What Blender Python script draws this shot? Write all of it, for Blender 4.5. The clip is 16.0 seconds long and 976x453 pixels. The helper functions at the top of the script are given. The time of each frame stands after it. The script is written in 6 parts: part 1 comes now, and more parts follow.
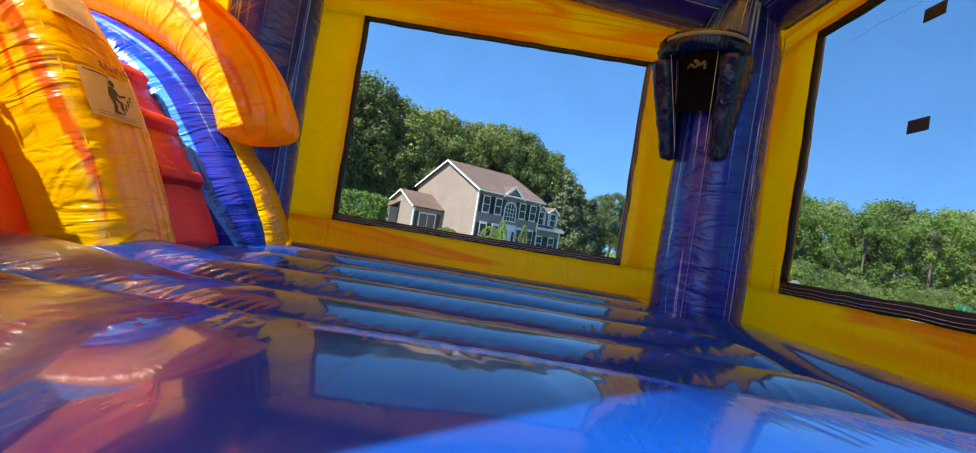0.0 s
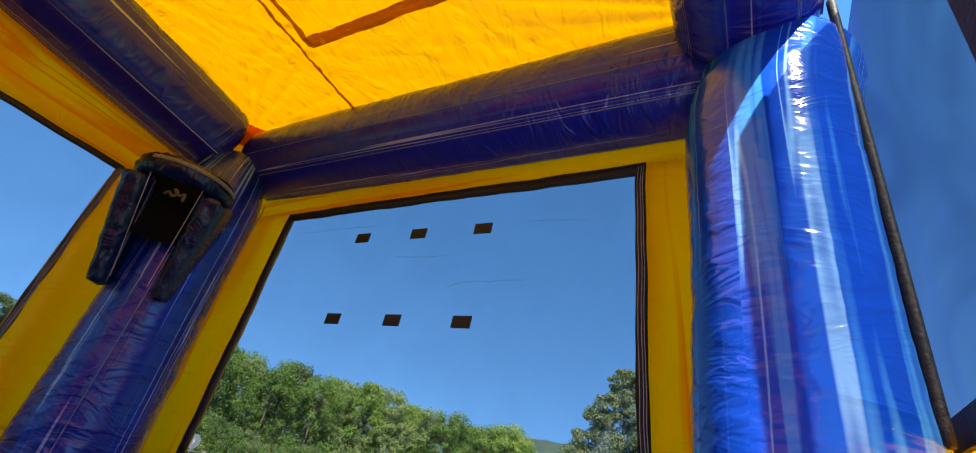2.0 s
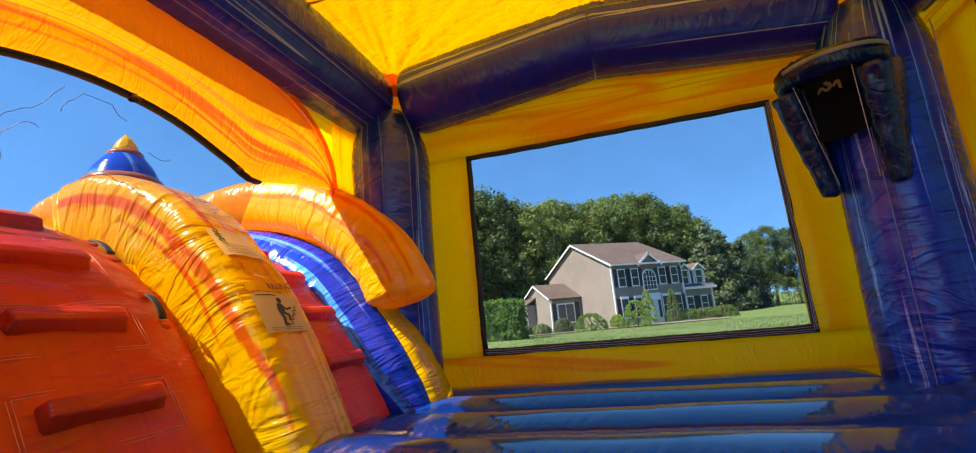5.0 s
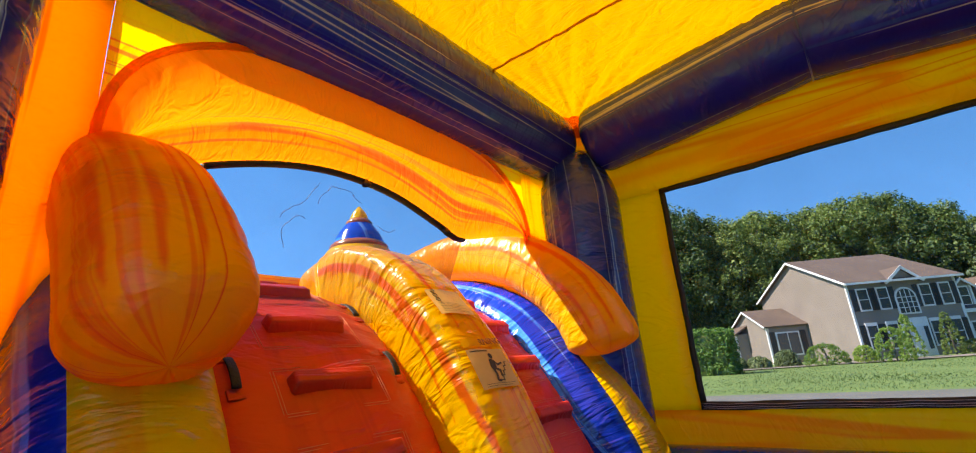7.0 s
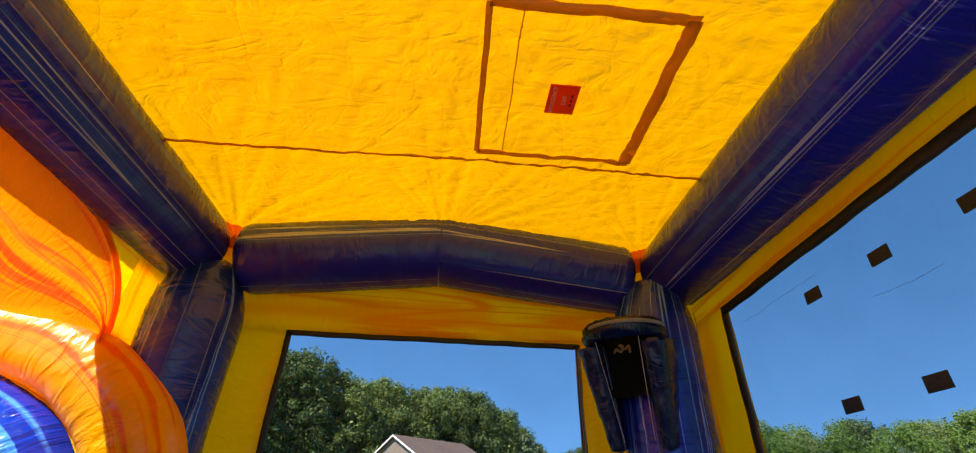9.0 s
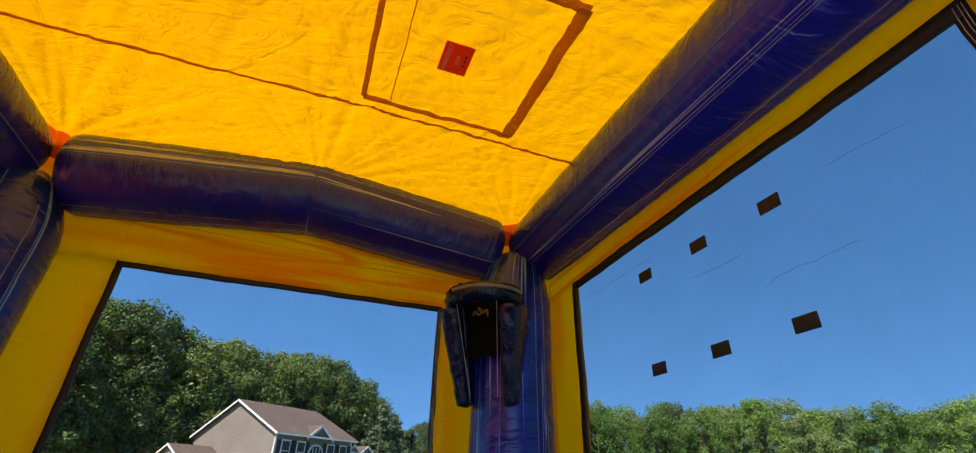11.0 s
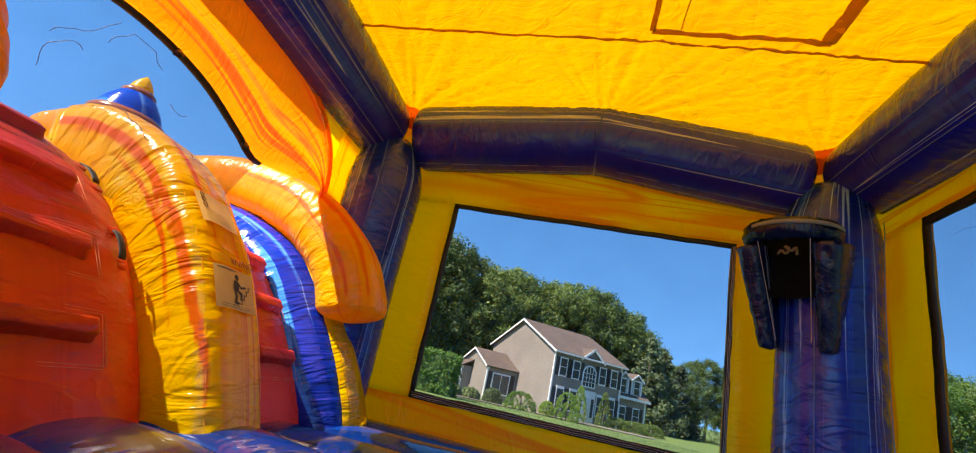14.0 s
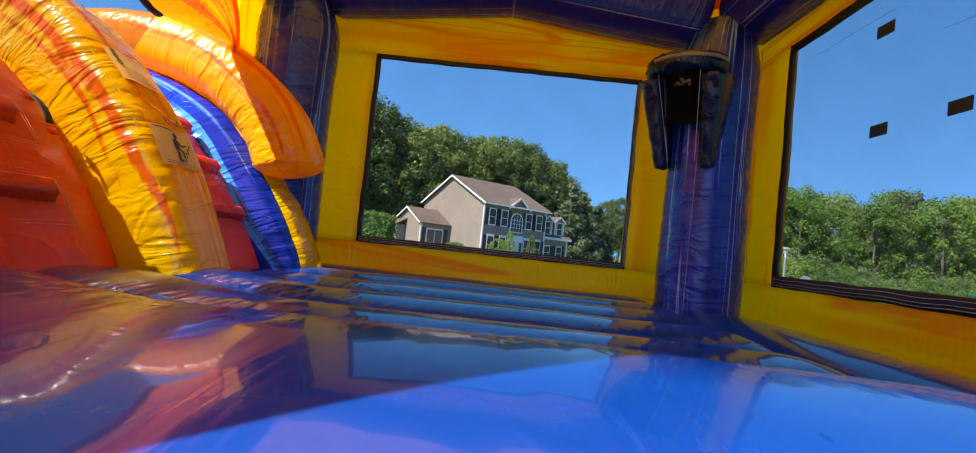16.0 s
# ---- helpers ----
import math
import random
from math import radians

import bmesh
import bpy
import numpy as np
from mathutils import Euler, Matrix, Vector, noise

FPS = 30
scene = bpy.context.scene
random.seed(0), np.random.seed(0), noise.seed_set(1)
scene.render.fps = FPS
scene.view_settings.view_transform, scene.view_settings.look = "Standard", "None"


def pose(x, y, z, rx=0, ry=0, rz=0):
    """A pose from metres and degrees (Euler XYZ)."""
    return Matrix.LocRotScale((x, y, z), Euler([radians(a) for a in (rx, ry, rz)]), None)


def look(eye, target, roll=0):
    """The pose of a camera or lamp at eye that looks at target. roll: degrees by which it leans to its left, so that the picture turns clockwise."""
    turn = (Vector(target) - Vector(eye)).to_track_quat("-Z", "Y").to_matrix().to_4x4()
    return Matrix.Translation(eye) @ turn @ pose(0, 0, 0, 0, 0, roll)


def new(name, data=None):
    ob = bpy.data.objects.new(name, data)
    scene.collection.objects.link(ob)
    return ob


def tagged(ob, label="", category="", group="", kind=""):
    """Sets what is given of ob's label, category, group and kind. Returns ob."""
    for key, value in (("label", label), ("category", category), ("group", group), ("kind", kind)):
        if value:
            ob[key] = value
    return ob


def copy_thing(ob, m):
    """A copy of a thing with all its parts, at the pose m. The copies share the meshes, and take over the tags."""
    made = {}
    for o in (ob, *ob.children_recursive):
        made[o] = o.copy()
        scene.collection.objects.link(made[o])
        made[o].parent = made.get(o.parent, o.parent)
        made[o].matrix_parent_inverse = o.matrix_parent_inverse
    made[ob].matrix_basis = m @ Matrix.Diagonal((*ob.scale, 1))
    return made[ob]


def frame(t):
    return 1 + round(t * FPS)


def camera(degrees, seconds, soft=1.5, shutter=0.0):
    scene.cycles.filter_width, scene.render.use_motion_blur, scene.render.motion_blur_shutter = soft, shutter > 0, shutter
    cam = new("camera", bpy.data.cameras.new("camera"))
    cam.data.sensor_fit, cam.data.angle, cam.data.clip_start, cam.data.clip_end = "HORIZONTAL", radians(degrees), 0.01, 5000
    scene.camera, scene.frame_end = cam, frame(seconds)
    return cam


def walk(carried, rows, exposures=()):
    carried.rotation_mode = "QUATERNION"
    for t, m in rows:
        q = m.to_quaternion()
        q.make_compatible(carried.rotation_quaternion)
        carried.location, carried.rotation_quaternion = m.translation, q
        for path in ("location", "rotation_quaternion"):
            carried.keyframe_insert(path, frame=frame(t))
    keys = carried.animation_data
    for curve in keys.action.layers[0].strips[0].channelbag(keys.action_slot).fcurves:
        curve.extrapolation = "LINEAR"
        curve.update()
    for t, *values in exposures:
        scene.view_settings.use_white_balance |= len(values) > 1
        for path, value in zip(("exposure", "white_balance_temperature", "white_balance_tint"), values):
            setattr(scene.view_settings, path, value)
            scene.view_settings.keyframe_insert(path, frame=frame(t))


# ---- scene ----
cam = camera(91.8, 16.0, soft=1.1)
PATH = [
    (0, (1.077, 0.485, 0.321), (1.081, 2.485, 0.347), 9.2),
    (0.2, (1.172, 0.585, 0.382), (1.525, 2.548, 0.523), 0.0),
    (0.5, (1.18, 0.656, 0.441), (1.907, 2.506, 0.658), 4.1),
    (1, (1.132, 0.584, 0.418), (2.287, 2.106, 1.008), 4.8),
    (1.5, (1.093, 0.556, 0.43), (2.455, 1.766, 1.254), 10.2),
    (2, (1.095, 0.551, 0.41), (2.557, 1.495, 1.396), 12.9),
    (2.5, (1.093, 0.574, 0.414), (2.417, 1.689, 1.416), 9.1),
    (3, (1.073, 0.556, 0.457), (2.164, 1.921, 1.429), 6.2),
    (3.5, (1.079, 0.587, 0.44), (2.025, 2.126, 1.299), 5.5),
    (4, (1.112, 0.591, 0.464), (1.826, 2.338, 1.126), 3.5),
    (4.5, (1.082, 0.541, 0.454), (1.204, 2.489, 0.886), -4.3),
    (4.7, (1.054, 0.57, 0.472), (0.876, 2.518, 0.89), -6.3),
    (5, (1.004, 0.58, 0.504), (0.479, 2.472, 0.885), -5.3),
    (5.2, (0.987, 0.586, 0.522), (0.339, 2.444, 0.881), -4.8),
    (7.3, (0.939, 0.579, 0.634), (-0.271, 2.067, 1.203), -3.9),
    (7.5, (0.963, 0.583, 0.614), (-0.219, 2.095, 1.176), -1.7),
    (8, (1.032, 0.597, 0.611), (0.146, 2.307, 1.149), 3.0),
    (8.5, (1.092, 0.582, 0.623), (0.655, 2.41, 1.305), 4.2),
    (9, (1.149, 0.55, 0.643), (1.262, 2.248, 1.694), 1.7),
    (9.5, (1.17, 0.514, 0.64), (1.454, 2.156, 1.747), -1.1),
    (10, (1.195, 0.532, 0.592), (1.661, 2.163, 1.651), -1.7),
    (10.2, (1.187, 0.545, 0.576), (1.709, 2.175, 1.611), -1.5),
    (12.3, (1.263, 0.583, 0.51), (1.91, 2.264, 1.378), 3.6),
    (12.5, (1.24, 0.592, 0.522), (1.901, 2.282, 1.361), 3.6),
    (13, (1.229, 0.594, 0.509), (1.783, 2.349, 1.291), 4.9),
    (13.5, (1.121, 0.516, 0.491), (1.243, 2.378, 1.21), 8.1),
    (13.7, (1.078, 0.502, 0.482), (0.968, 2.379, 1.164), 10.1),
    (14, (1.027, 0.45, 0.47), (0.614, 2.311, 1.075), 12.5),
    (14.2, (1.002, 0.441, 0.448), (0.556, 2.313, 0.995), 14.8),
    (14.5, (1.02, 0.423, 0.451), (0.634, 2.316, 0.967), 21.6),
    (14.8, (1.028, 0.409, 0.475), (0.812, 2.349, 0.909), 21.0),
    (15, (1.032, 0.357, 0.469), (0.865, 2.32, 0.815), 18.5),
    (15.3, (1.026, 0.304, 0.383), (0.936, 2.295, 0.541), 11.3),
    (15.5, (1.047, 0.234, 0.371), (0.992, 2.228, 0.511), 8.7),
    (15.7, (1.085, 0.176, 0.354), (1.283, 2.161, 0.493), 8.8),
    (15.9, (1.062, 0.221, 0.287), (1.085, 2.218, 0.391), 2.0),
    (16, (1.037, 0.194, 0.322), (1.006, 2.193, 0.396), 6.1),
]
EXPOSURE = [(0, 2.65, 7000, 10), (0.5, 2.55, 7000, 10), (1.5, 2.36, 7000, 10), (2.5, 2.17, 7000, 10), (3.5, 2.31, 7000, 10), (4.5, 2.42, 7000, 10), (5, 2.44, 7000, 10), (7.5, 2.32, 7000, 10), (8, 2.22, 7000, 10), (9, 2.10, 7000, 10), (10, 1.94, 7000, 10), (12.5, 2.32, 7000, 10), (13.5, 2.40, 7000, 10), (14.2, 2.34, 7000, 10), (15, 2.34, 7000, 10), (16, 2.34, 7000, 10)]
walk(cam, [(t, look(eye, target, roll)) for t, eye, target, roll in PATH], EXPOSURE)

# ---- light ----
SUN = Vector((-1.09, -0.89, 1.66)).normalized()          # towards the sun
world = bpy.data.worlds.new("sky")
scene.world = world
world.use_nodes = True
wn = world.node_tree.nodes
sky = wn.new("ShaderNodeTexSky")
sky.sky_type, sky.sun_disc = "NISHITA", False
sky.sun_elevation = math.asin(SUN.z)
sky.sun_rotation = math.atan2(SUN.x, SUN.y)
sky.air_density, sky.dust_density, sky.ozone_density = 1.0, 0.0, 1.0
sky.altitude = 1500
wn["Background"].inputs["Strength"].default_value = 0.124
deep = wn.new("ShaderNodeHueSaturation")
deep.inputs["Saturation"].default_value = 1.3
aim, lift, unit = wn.new("ShaderNodeTexCoord"), wn.new("ShaderNodeVectorMath"), wn.new("ShaderNodeVectorMath")
lift.operation, unit.operation = "ADD", "NORMALIZE"
lift.inputs[1].default_value = (0, 0, 0.30)            # clear air down to the horizon
world.node_tree.links.new(aim.outputs["Generated"], lift.inputs[0])
world.node_tree.links.new(lift.outputs[0], unit.inputs[0])
world.node_tree.links.new(unit.outputs[0], sky.inputs[0])
world.node_tree.links.new(sky.outputs[0], deep.inputs["Color"])
world.node_tree.links.new(deep.outputs[0], wn["Background"].inputs["Color"])
sun = new("sun", bpy.data.lights.new("sun", "SUN"))
sun.data.energy, sun.data.angle, sun.data.color = 3.6, radians(0.55), (1.0, 0.94, 0.84)
sun.matrix_world = look(SUN * 30, (0, 0, 0))

# ---- materials ----
def shader(name):
    m = bpy.data.materials.new(name)
    m.use_nodes = True
    return m, m.node_tree.nodes, m.node_tree.links, m.node_tree.nodes["Principled BSDF"]


def mapped(n, l, scale, coord="UV", jitter=True):
    """A coordinate in metres, stretched, and shifted at random from object to object."""
    tc = n.new("ShaderNodeTexCoord")
    mul = n.new("ShaderNodeVectorMath")
    mul.operation = "MULTIPLY_ADD"
    mul.inputs[1].default_value = scale
    l.new(tc.outputs[coord], mul.inputs[0])
    if jitter:
        info = n.new("ShaderNodeObjectInfo")
        sc = n.new("ShaderNodeMath")
        sc.operation = "MULTIPLY"
        sc.inputs[1].default_value = 37.0
        l.new(info.outputs["Random"], sc.inputs[0])
        l.new(sc.outputs[0], mul.inputs[2])
    return mul.outputs[0]


def noise_tex(n, l, vec, scale=1.0, detail=3.0, distortion=0.0, rough=0.55):
    t = n.new("ShaderNodeTexNoise")
    t.inputs["Scale"].default_value, t.inputs["Detail"].default_value = scale, detail
    t.inputs["Distortion"].default_value, t.inputs["Roughness"].default_value = distortion, rough
    l.new(vec, t.inputs["Vector"])
    return t.outputs["Fac"]


def ramp(n, l, fac, stops):
    r = n.new("ShaderNodeValToRGB")
    e = r.color_ramp.elements
    while len(e) < len(stops):
        e.new(0.5)
    for el, (p, c) in zip(e, stops):
        el.position, el.color = p, (*c, 1) if len(c) == 3 else c
    l.new(fac, r.inputs[0])
    return r.outputs["Color"]


def mixed(n, l, fac, a, b):
    m = n.new("ShaderNodeMix")
    m.data_type = "RGBA"
    for sock, v in ((m.inputs[0], fac), (m.inputs[6], a), (m.inputs[7], b)):
        if isinstance(v, (tuple, float)):
            sock.default_value = (*v, 1) if isinstance(v, tuple) else v
        else:
            l.new(v, sock)
    return m.outputs[2]


def bumped(n, l, p, height, strength, distance):
    b = n.new("ShaderNodeBump")
    b.inputs["Strength"].default_value, b.inputs["Distance"].default_value = strength, distance
    l.new(height, b.inputs["Height"])
    l.new(b.outputs[0], p.inputs["Normal"])


W0, W1 = (0, 0, 0), (1, 1, 1)


def vinyl(name, base, mid, streak, line, rough=0.25, across=4.0, glow=0.0, wrinkle=0.5, bands=0.5, lines=0.6, coat=0.0, creases=(9, 3.5), ridge=0.0, coat_ior=1.5, crumple=0.0, coat_rough=0.06, print_=None):
    """Marbled PVC sheet: base colour, broad bands, narrow streaks and hair lines that run along U."""
    m, n, l, p = shader(name)
    v1 = mapped(n, l, (0.35, across, 1))
    f1 = noise_tex(n, l, v1, 1.0, 2.0, 0.7)
    col = mixed(n, l, ramp(n, l, f1, [(bands, W0), (bands + 0.16, W1)]), base, mid)
    v2 = mapped(n, l, (0.22, across * 2.3, 1))
    f2 = noise_tex(n, l, v2, 1.0, 3.0, 1.1)
    col = mixed(n, l, ramp(n, l, f2, [(0.55, W0), (0.60, W1), (0.64, W1), (0.70, W0)]), col, streak)
    v3 = mapped(n, l, (0.12, across * 3.2, 1))
    f3 = noise_tex(n, l, v3, 1.0, 2.0, 0.6)
    col = mixed(n, l, ramp(n, l, f3, [(lines, W0), (lines + 0.012, W1), (lines + 0.02, W1), (lines + 0.035, W0)]), col, line)
    if print_:
        ink, split = n.new("ShaderNodeUVMap"), n.new("ShaderNodeSeparateXYZ")
        ink.uv_map = "flame"
        l.new(ink.outputs[0], split.inputs[0])
        col = mixed(n, l, ramp(n, l, split.outputs[0], [(0.2, W0), (0.8, (0.9, 0.9, 0.9))]), col, print_)
    l.new(col, p.inputs["Base Color"])
    wv = noise_tex(n, l, mapped(n, l, (*creases, 1)), 1.0, 4.0, 0.8)
    if ridge:
        # sharp folds where the noise crosses its middle
        sharp = noise_tex(n, l, mapped(n, l, (creases[0] * 0.55, creases[1] * 0.55, 1)), 1.0, 3.0, 1.4)
        fold = ramp(n, l, sharp, [(0.40, W0), (0.495, W1), (0.52, W1), (0.60, W0)])
        bw = n.new("ShaderNodeMath")
        bw.operation = "MULTIPLY_ADD"
        bw.inputs[1].default_value = ridge
        l.new(fold, bw.inputs[0])
        l.new(wv, bw.inputs[2])
        wv = bw.outputs[0]
    if crumple:
        # long straight creases of a folded sheet, at two sizes
        warp = n.new("ShaderNodeVectorMath")
        warp.operation = "ADD"
        nz = n.new("ShaderNodeTexNoise")
        nz.inputs["Scale"].default_value = 1.3
        base_uv = mapped(n, l, (1.9, 1.2, 1))
        l.new(base_uv, nz.inputs["Vector"])
        l.new(base_uv, warp.inputs[0])
        l.new(nz.outputs["Color"], warp.inputs[1])
        for size, amount in ((1.1, crumple), (2.9, crumple * 0.45)):
            vo = n.new("ShaderNodeTexVoronoi")
            vo.feature = "DISTANCE_TO_EDGE"
            vo.inputs["Scale"].default_value = size
            l.new(warp.outputs[0], vo.inputs["Vector"])
            edge = ramp(n, l, vo.outputs["Distance"], [(0.0, W1), (0.018, (0.3, 0.3, 0.3)), (0.06, W0)])
            mad = n.new("ShaderNodeMath")
            mad.operation = "MULTIPLY_ADD"
            mad.inputs[1].default_value = amount
            l.new(edge, mad.inputs[0])
            l.new(wv, mad.inputs[2])
            wv = mad.outputs[0]
    fine = noise_tex(n, l, mapped(n, l, (60, 60, 1)), 1.0, 2.0)
    add = n.new("ShaderNodeMath")
    add.operation = "MULTIPLY_ADD"
    add.inputs[1].default_value = 0.06
    l.new(fine, add.inputs[0])
    l.new(wv, add.inputs[2])
    bumped(n, l, p, add.outputs[0], wrinkle, 0.02)
    rr = n.new("ShaderNodeMapRange")
    rr.inputs[3].default_value, rr.inputs[4].default_value = rough * 0.75, rough * 1.35
    l.new(noise_tex(n, l, mapped(n, l, (3, 3, 1)), 1.0, 4.0), rr.inputs[0])
    l.new(rr.outputs[0], p.inputs["Roughness"])
    p.inputs["Coat Weight"].default_value = coat
    p.inputs["Coat Roughness"].default_value = coat_rough
    p.inputs["Coat IOR"].default_value = coat_ior
    if glow:
        t = n.new("ShaderNodeBsdfTranslucent")
        l.new(col, t.inputs["Color"])
        l.new(p.inputs["Normal"].links[0].from_socket, t.inputs["Normal"])
        mx = n.new("ShaderNodeMixShader")
        mx.inputs[0].default_value = glow
        l.new(p.outputs[0], mx.inputs[1])
        l.new(t.outputs[0], mx.inputs[2])
        l.new(mx.outputs[0], n["Material Output"].inputs["Surface"])
    return m


def plain(name, c1, c2, rough=0.6, scale=8.0, bump=0.2, metal=0.0, coord="Object", stretch=(1, 1, 1)):
    """A surface of two close tones with grain at two scales."""
    m, n, l, p = shader(name)
    v = mapped(n, l, tuple(scale * s for s in stretch), coord)
    f = noise_tex(n, l, v, 1.0, 5.0, 0.3)
    g = noise_tex(n, l, v, 0.13, 3.0)
    col = mixed(n, l, ramp(n, l, f, [(0.3, W0), (0.7, W1)]), c1, c2)
    col = mixed(n, l, ramp(n, l, g, [(0.35, W0), (0.65, (0.35, 0.35, 0.35))]), col, tuple(0.6 * a for a in c1))
    l.new(col, p.inputs["Base Color"])
    p.inputs["Roughness"].default_value, p.inputs["Metallic"].default_value = rough, metal
    bumped(n, l, p, f, bump, 0.01)
    return m


def netting(name, colour, clear, step):
    """Woven net: fine threads with open gaps between them."""
    m, n, l, p = shader(name)
    p.inputs["Base Color"].default_value = (*colour, 1)
    p.inputs["Roughness"].default_value = 0.9
    p.inputs["Specular IOR Level"].default_value = 0.05
    tr = n.new("ShaderNodeBsdfTransparent")
    mx = n.new("ShaderNodeMixShader")
    f = noise_tex(n, l, mapped(n, l, (2.0, 2.0, 1)), 1.0, 4.0, 1.5)
    mr = n.new("ShaderNodeMapRange")
    mr.inputs[3].default_value, mr.inputs[4].default_value = clear - step, clear + step
    l.new(f, mr.inputs[0])
    l.new(mr.outputs[0], mx.inputs[0])
    l.new(p.outputs[0], mx.inputs[1])
    l.new(tr.outputs[0], mx.inputs[2])
    l.new(mx.outputs[0], n["Material Output"].inputs["Surface"])
    return m


YEL, ORA = (1.0, 0.43, 0.003), (0.98, 0.20, 0.005)
M_YELLOW = vinyl("yellow_vinyl", YEL, (0.98, 0.27, 0.004), ORA, (0.92, 0.20, 0.006), rough=0.36, across=1.6, glow=0.76, wrinkle=0.6, bands=0.48, lines=0.66, ridge=0.3)
M_BOLSTER = vinyl("yellow_orange_vinyl", (0.98, 0.60, 0.004), (0.98, 0.56, 0.005), (0.95, 0.46, 0.008), (0.90, 0.32, 0.012), rough=0.2, across=2.0, glow=0.42, wrinkle=0.8, bands=0.54, lines=0.68, coat=0.1, print_=(0.86, 0.12, 0.006), ridge=0.3)
M_BOLSTER_PLAIN = vinyl("yellow_seam_vinyl", (0.88, 0.42, 0.005), (0.88, 0.4, 0.006), (0.85, 0.36, 0.01), (0.85, 0.36, 0.012), rough=0.25, lines=0.8)
M_SOFFIT = vinyl("arch_orange_vinyl", (0.96, 0.21, 0.004), (0.96, 0.30, 0.005), (0.90, 0.09, 0.010), (0.86, 0.14, 0.01), rough=0.32, across=2.3, glow=0.46, wrinkle=0.5, bands=0.52, lines=0.63, ridge=0.3)
M_ORANGE = vinyl("orange_vinyl", (0.98, 0.50, 0.004), (0.97, 0.42, 0.005), (0.93, 0.27, 0.008), (0.86, 0.14, 0.01), rough=0.28, across=2.8, glow=0.56, wrinkle=0.65, bands=0.48, lines=0.63, coat=0.15, ridge=0.3, print_=(0.88, 0.15, 0.008))
M_BLUE = vinyl("blue_vinyl", (0.001, 0.020, 0.31), (0.002, 0.011, 0.19), (0.04, 0.22, 0.72), (0.22, 0.42, 0.78), rough=0.14, across=4.0, wrinkle=0.6, bands=0.54, lines=0.64, coat=0.0, ridge=0.3)
M_BEAM = vinyl("purple_vinyl", (0.013, 0.013, 0.36), (0.020, 0.008, 0.23), (0.02, 0.05, 0.42), (0.42, 0.44, 0.60), rough=0.22, across=3.8, wrinkle=0.6, bands=0.49, lines=0.605, coat=0.12, ridge=0.4)
M_POST = vinyl("purple_blue_vinyl", (0.002, 0.016, 0.29), (0.003, 0.009, 0.17), (0.012, 0.06, 0.38), (0.22, 0.34, 0.66), rough=0.22, across=4.2, wrinkle=0.8, bands=0.49, lines=0.595, coat=0.12, ridge=0.4)
M_HOOP = vinyl("navy_vinyl", (0.0018, 0.005, 0.034), (0.0025, 0.007, 0.05), (0.004, 0.012, 0.075), (0.10, 0.12, 0.18), rough=0.24, across=5.0, wrinkle=0.75, ridge=0.3, lines=0.7, coat=0.0)
M_HOOP.node_tree.nodes["Principled BSDF"].inputs["Specular IOR Level"].default_value = 0.4
M_WELT = plain("welded_edge", (0.13, 0.15, 0.33), (0.2, 0.23, 0.42), 0.5, 60, 0.1)
M_FLOOR = vinyl("floor_vinyl", (0.0004, 0.027, 0.18), (0.0005, 0.022, 0.16), (0.0005, 0.029, 0.19), (0.0007, 0.031, 0.20), rough=0.2, across=1.5, wrinkle=0.17, bands=0.5, lines=0.8, coat=0.7, creases=(7, 2.4), ridge=0.3, coat_ior=1.52, coat_rough=0.035)
M_FLOOR.node_tree.nodes["Principled BSDF"].inputs["Specular IOR Level"].default_value = 0.25
M_RED = vinyl("red_vinyl", (0.70, 0.045, 0.006), (0.74, 0.054, 0.007), (0.66, 0.038, 0.006), (0.55, 0.03, 0.01), rough=0.32, across=2.0, glow=0.3, wrinkle=0.5, bands=0.5, lines=0.78, ridge=0.3)
M_GUSSET = vinyl("gusset_vinyl", (0.85, 0.20, 0.005), (0.8, 0.17, 0.005), (0.7, 0.12, 0.006), (0.7, 0.12, 0.01), rough=0.4, glow=0.5, lines=0.8)
M_CEIL = vinyl("roof_vinyl", (0.95, 0.435, 0.003), (0.95, 0.425, 0.003), (0.94, 0.41, 0.003), (0.92, 0.395, 0.003), rough=0.5, across=1.2, glow=0.243, wrinkle=0.8, bands=0.5, lines=0.85, creases=(5, 9), ridge=0.26, crumple=0.13)
M_YELLOW_BACK = vinyl("yellow_vinyl_reverse", (0.99, 0.80, 0.06), (0.99, 0.77, 0.06), (0.98, 0.74, 0.05), (0.98, 0.70, 0.05), rough=0.6, glow=0.97, wrinkle=0.1, lines=0.8)
M_MAROON = vinyl("maroon_vinyl", (0.34, 0.10, 0.03), (0.42, 0.15, 0.03), (0.20, 0.04, 0.05), (0.5, 0.2, 0.05), rough=0.2, across=6, lines=0.66)
# near-black without sheen, for the shade inside the hoop
M_DARK = plain("hoop_shade_black", (0.004, 0.004, 0.005), (0.008, 0.008, 0.009), 0.9, 60, 0.3)
M_DARK.node_tree.nodes["Principled BSDF"].inputs["Specular IOR Level"].default_value = 0.03
M_HEM = vinyl("roof_hem_vinyl", (0.74, 0.29, 0.003), (0.72, 0.27, 0.003), (0.70, 0.26, 0.004), (0.68, 0.25, 0.004), rough=0.5, across=2, glow=0.25, wrinkle=0.5, lines=0.85)
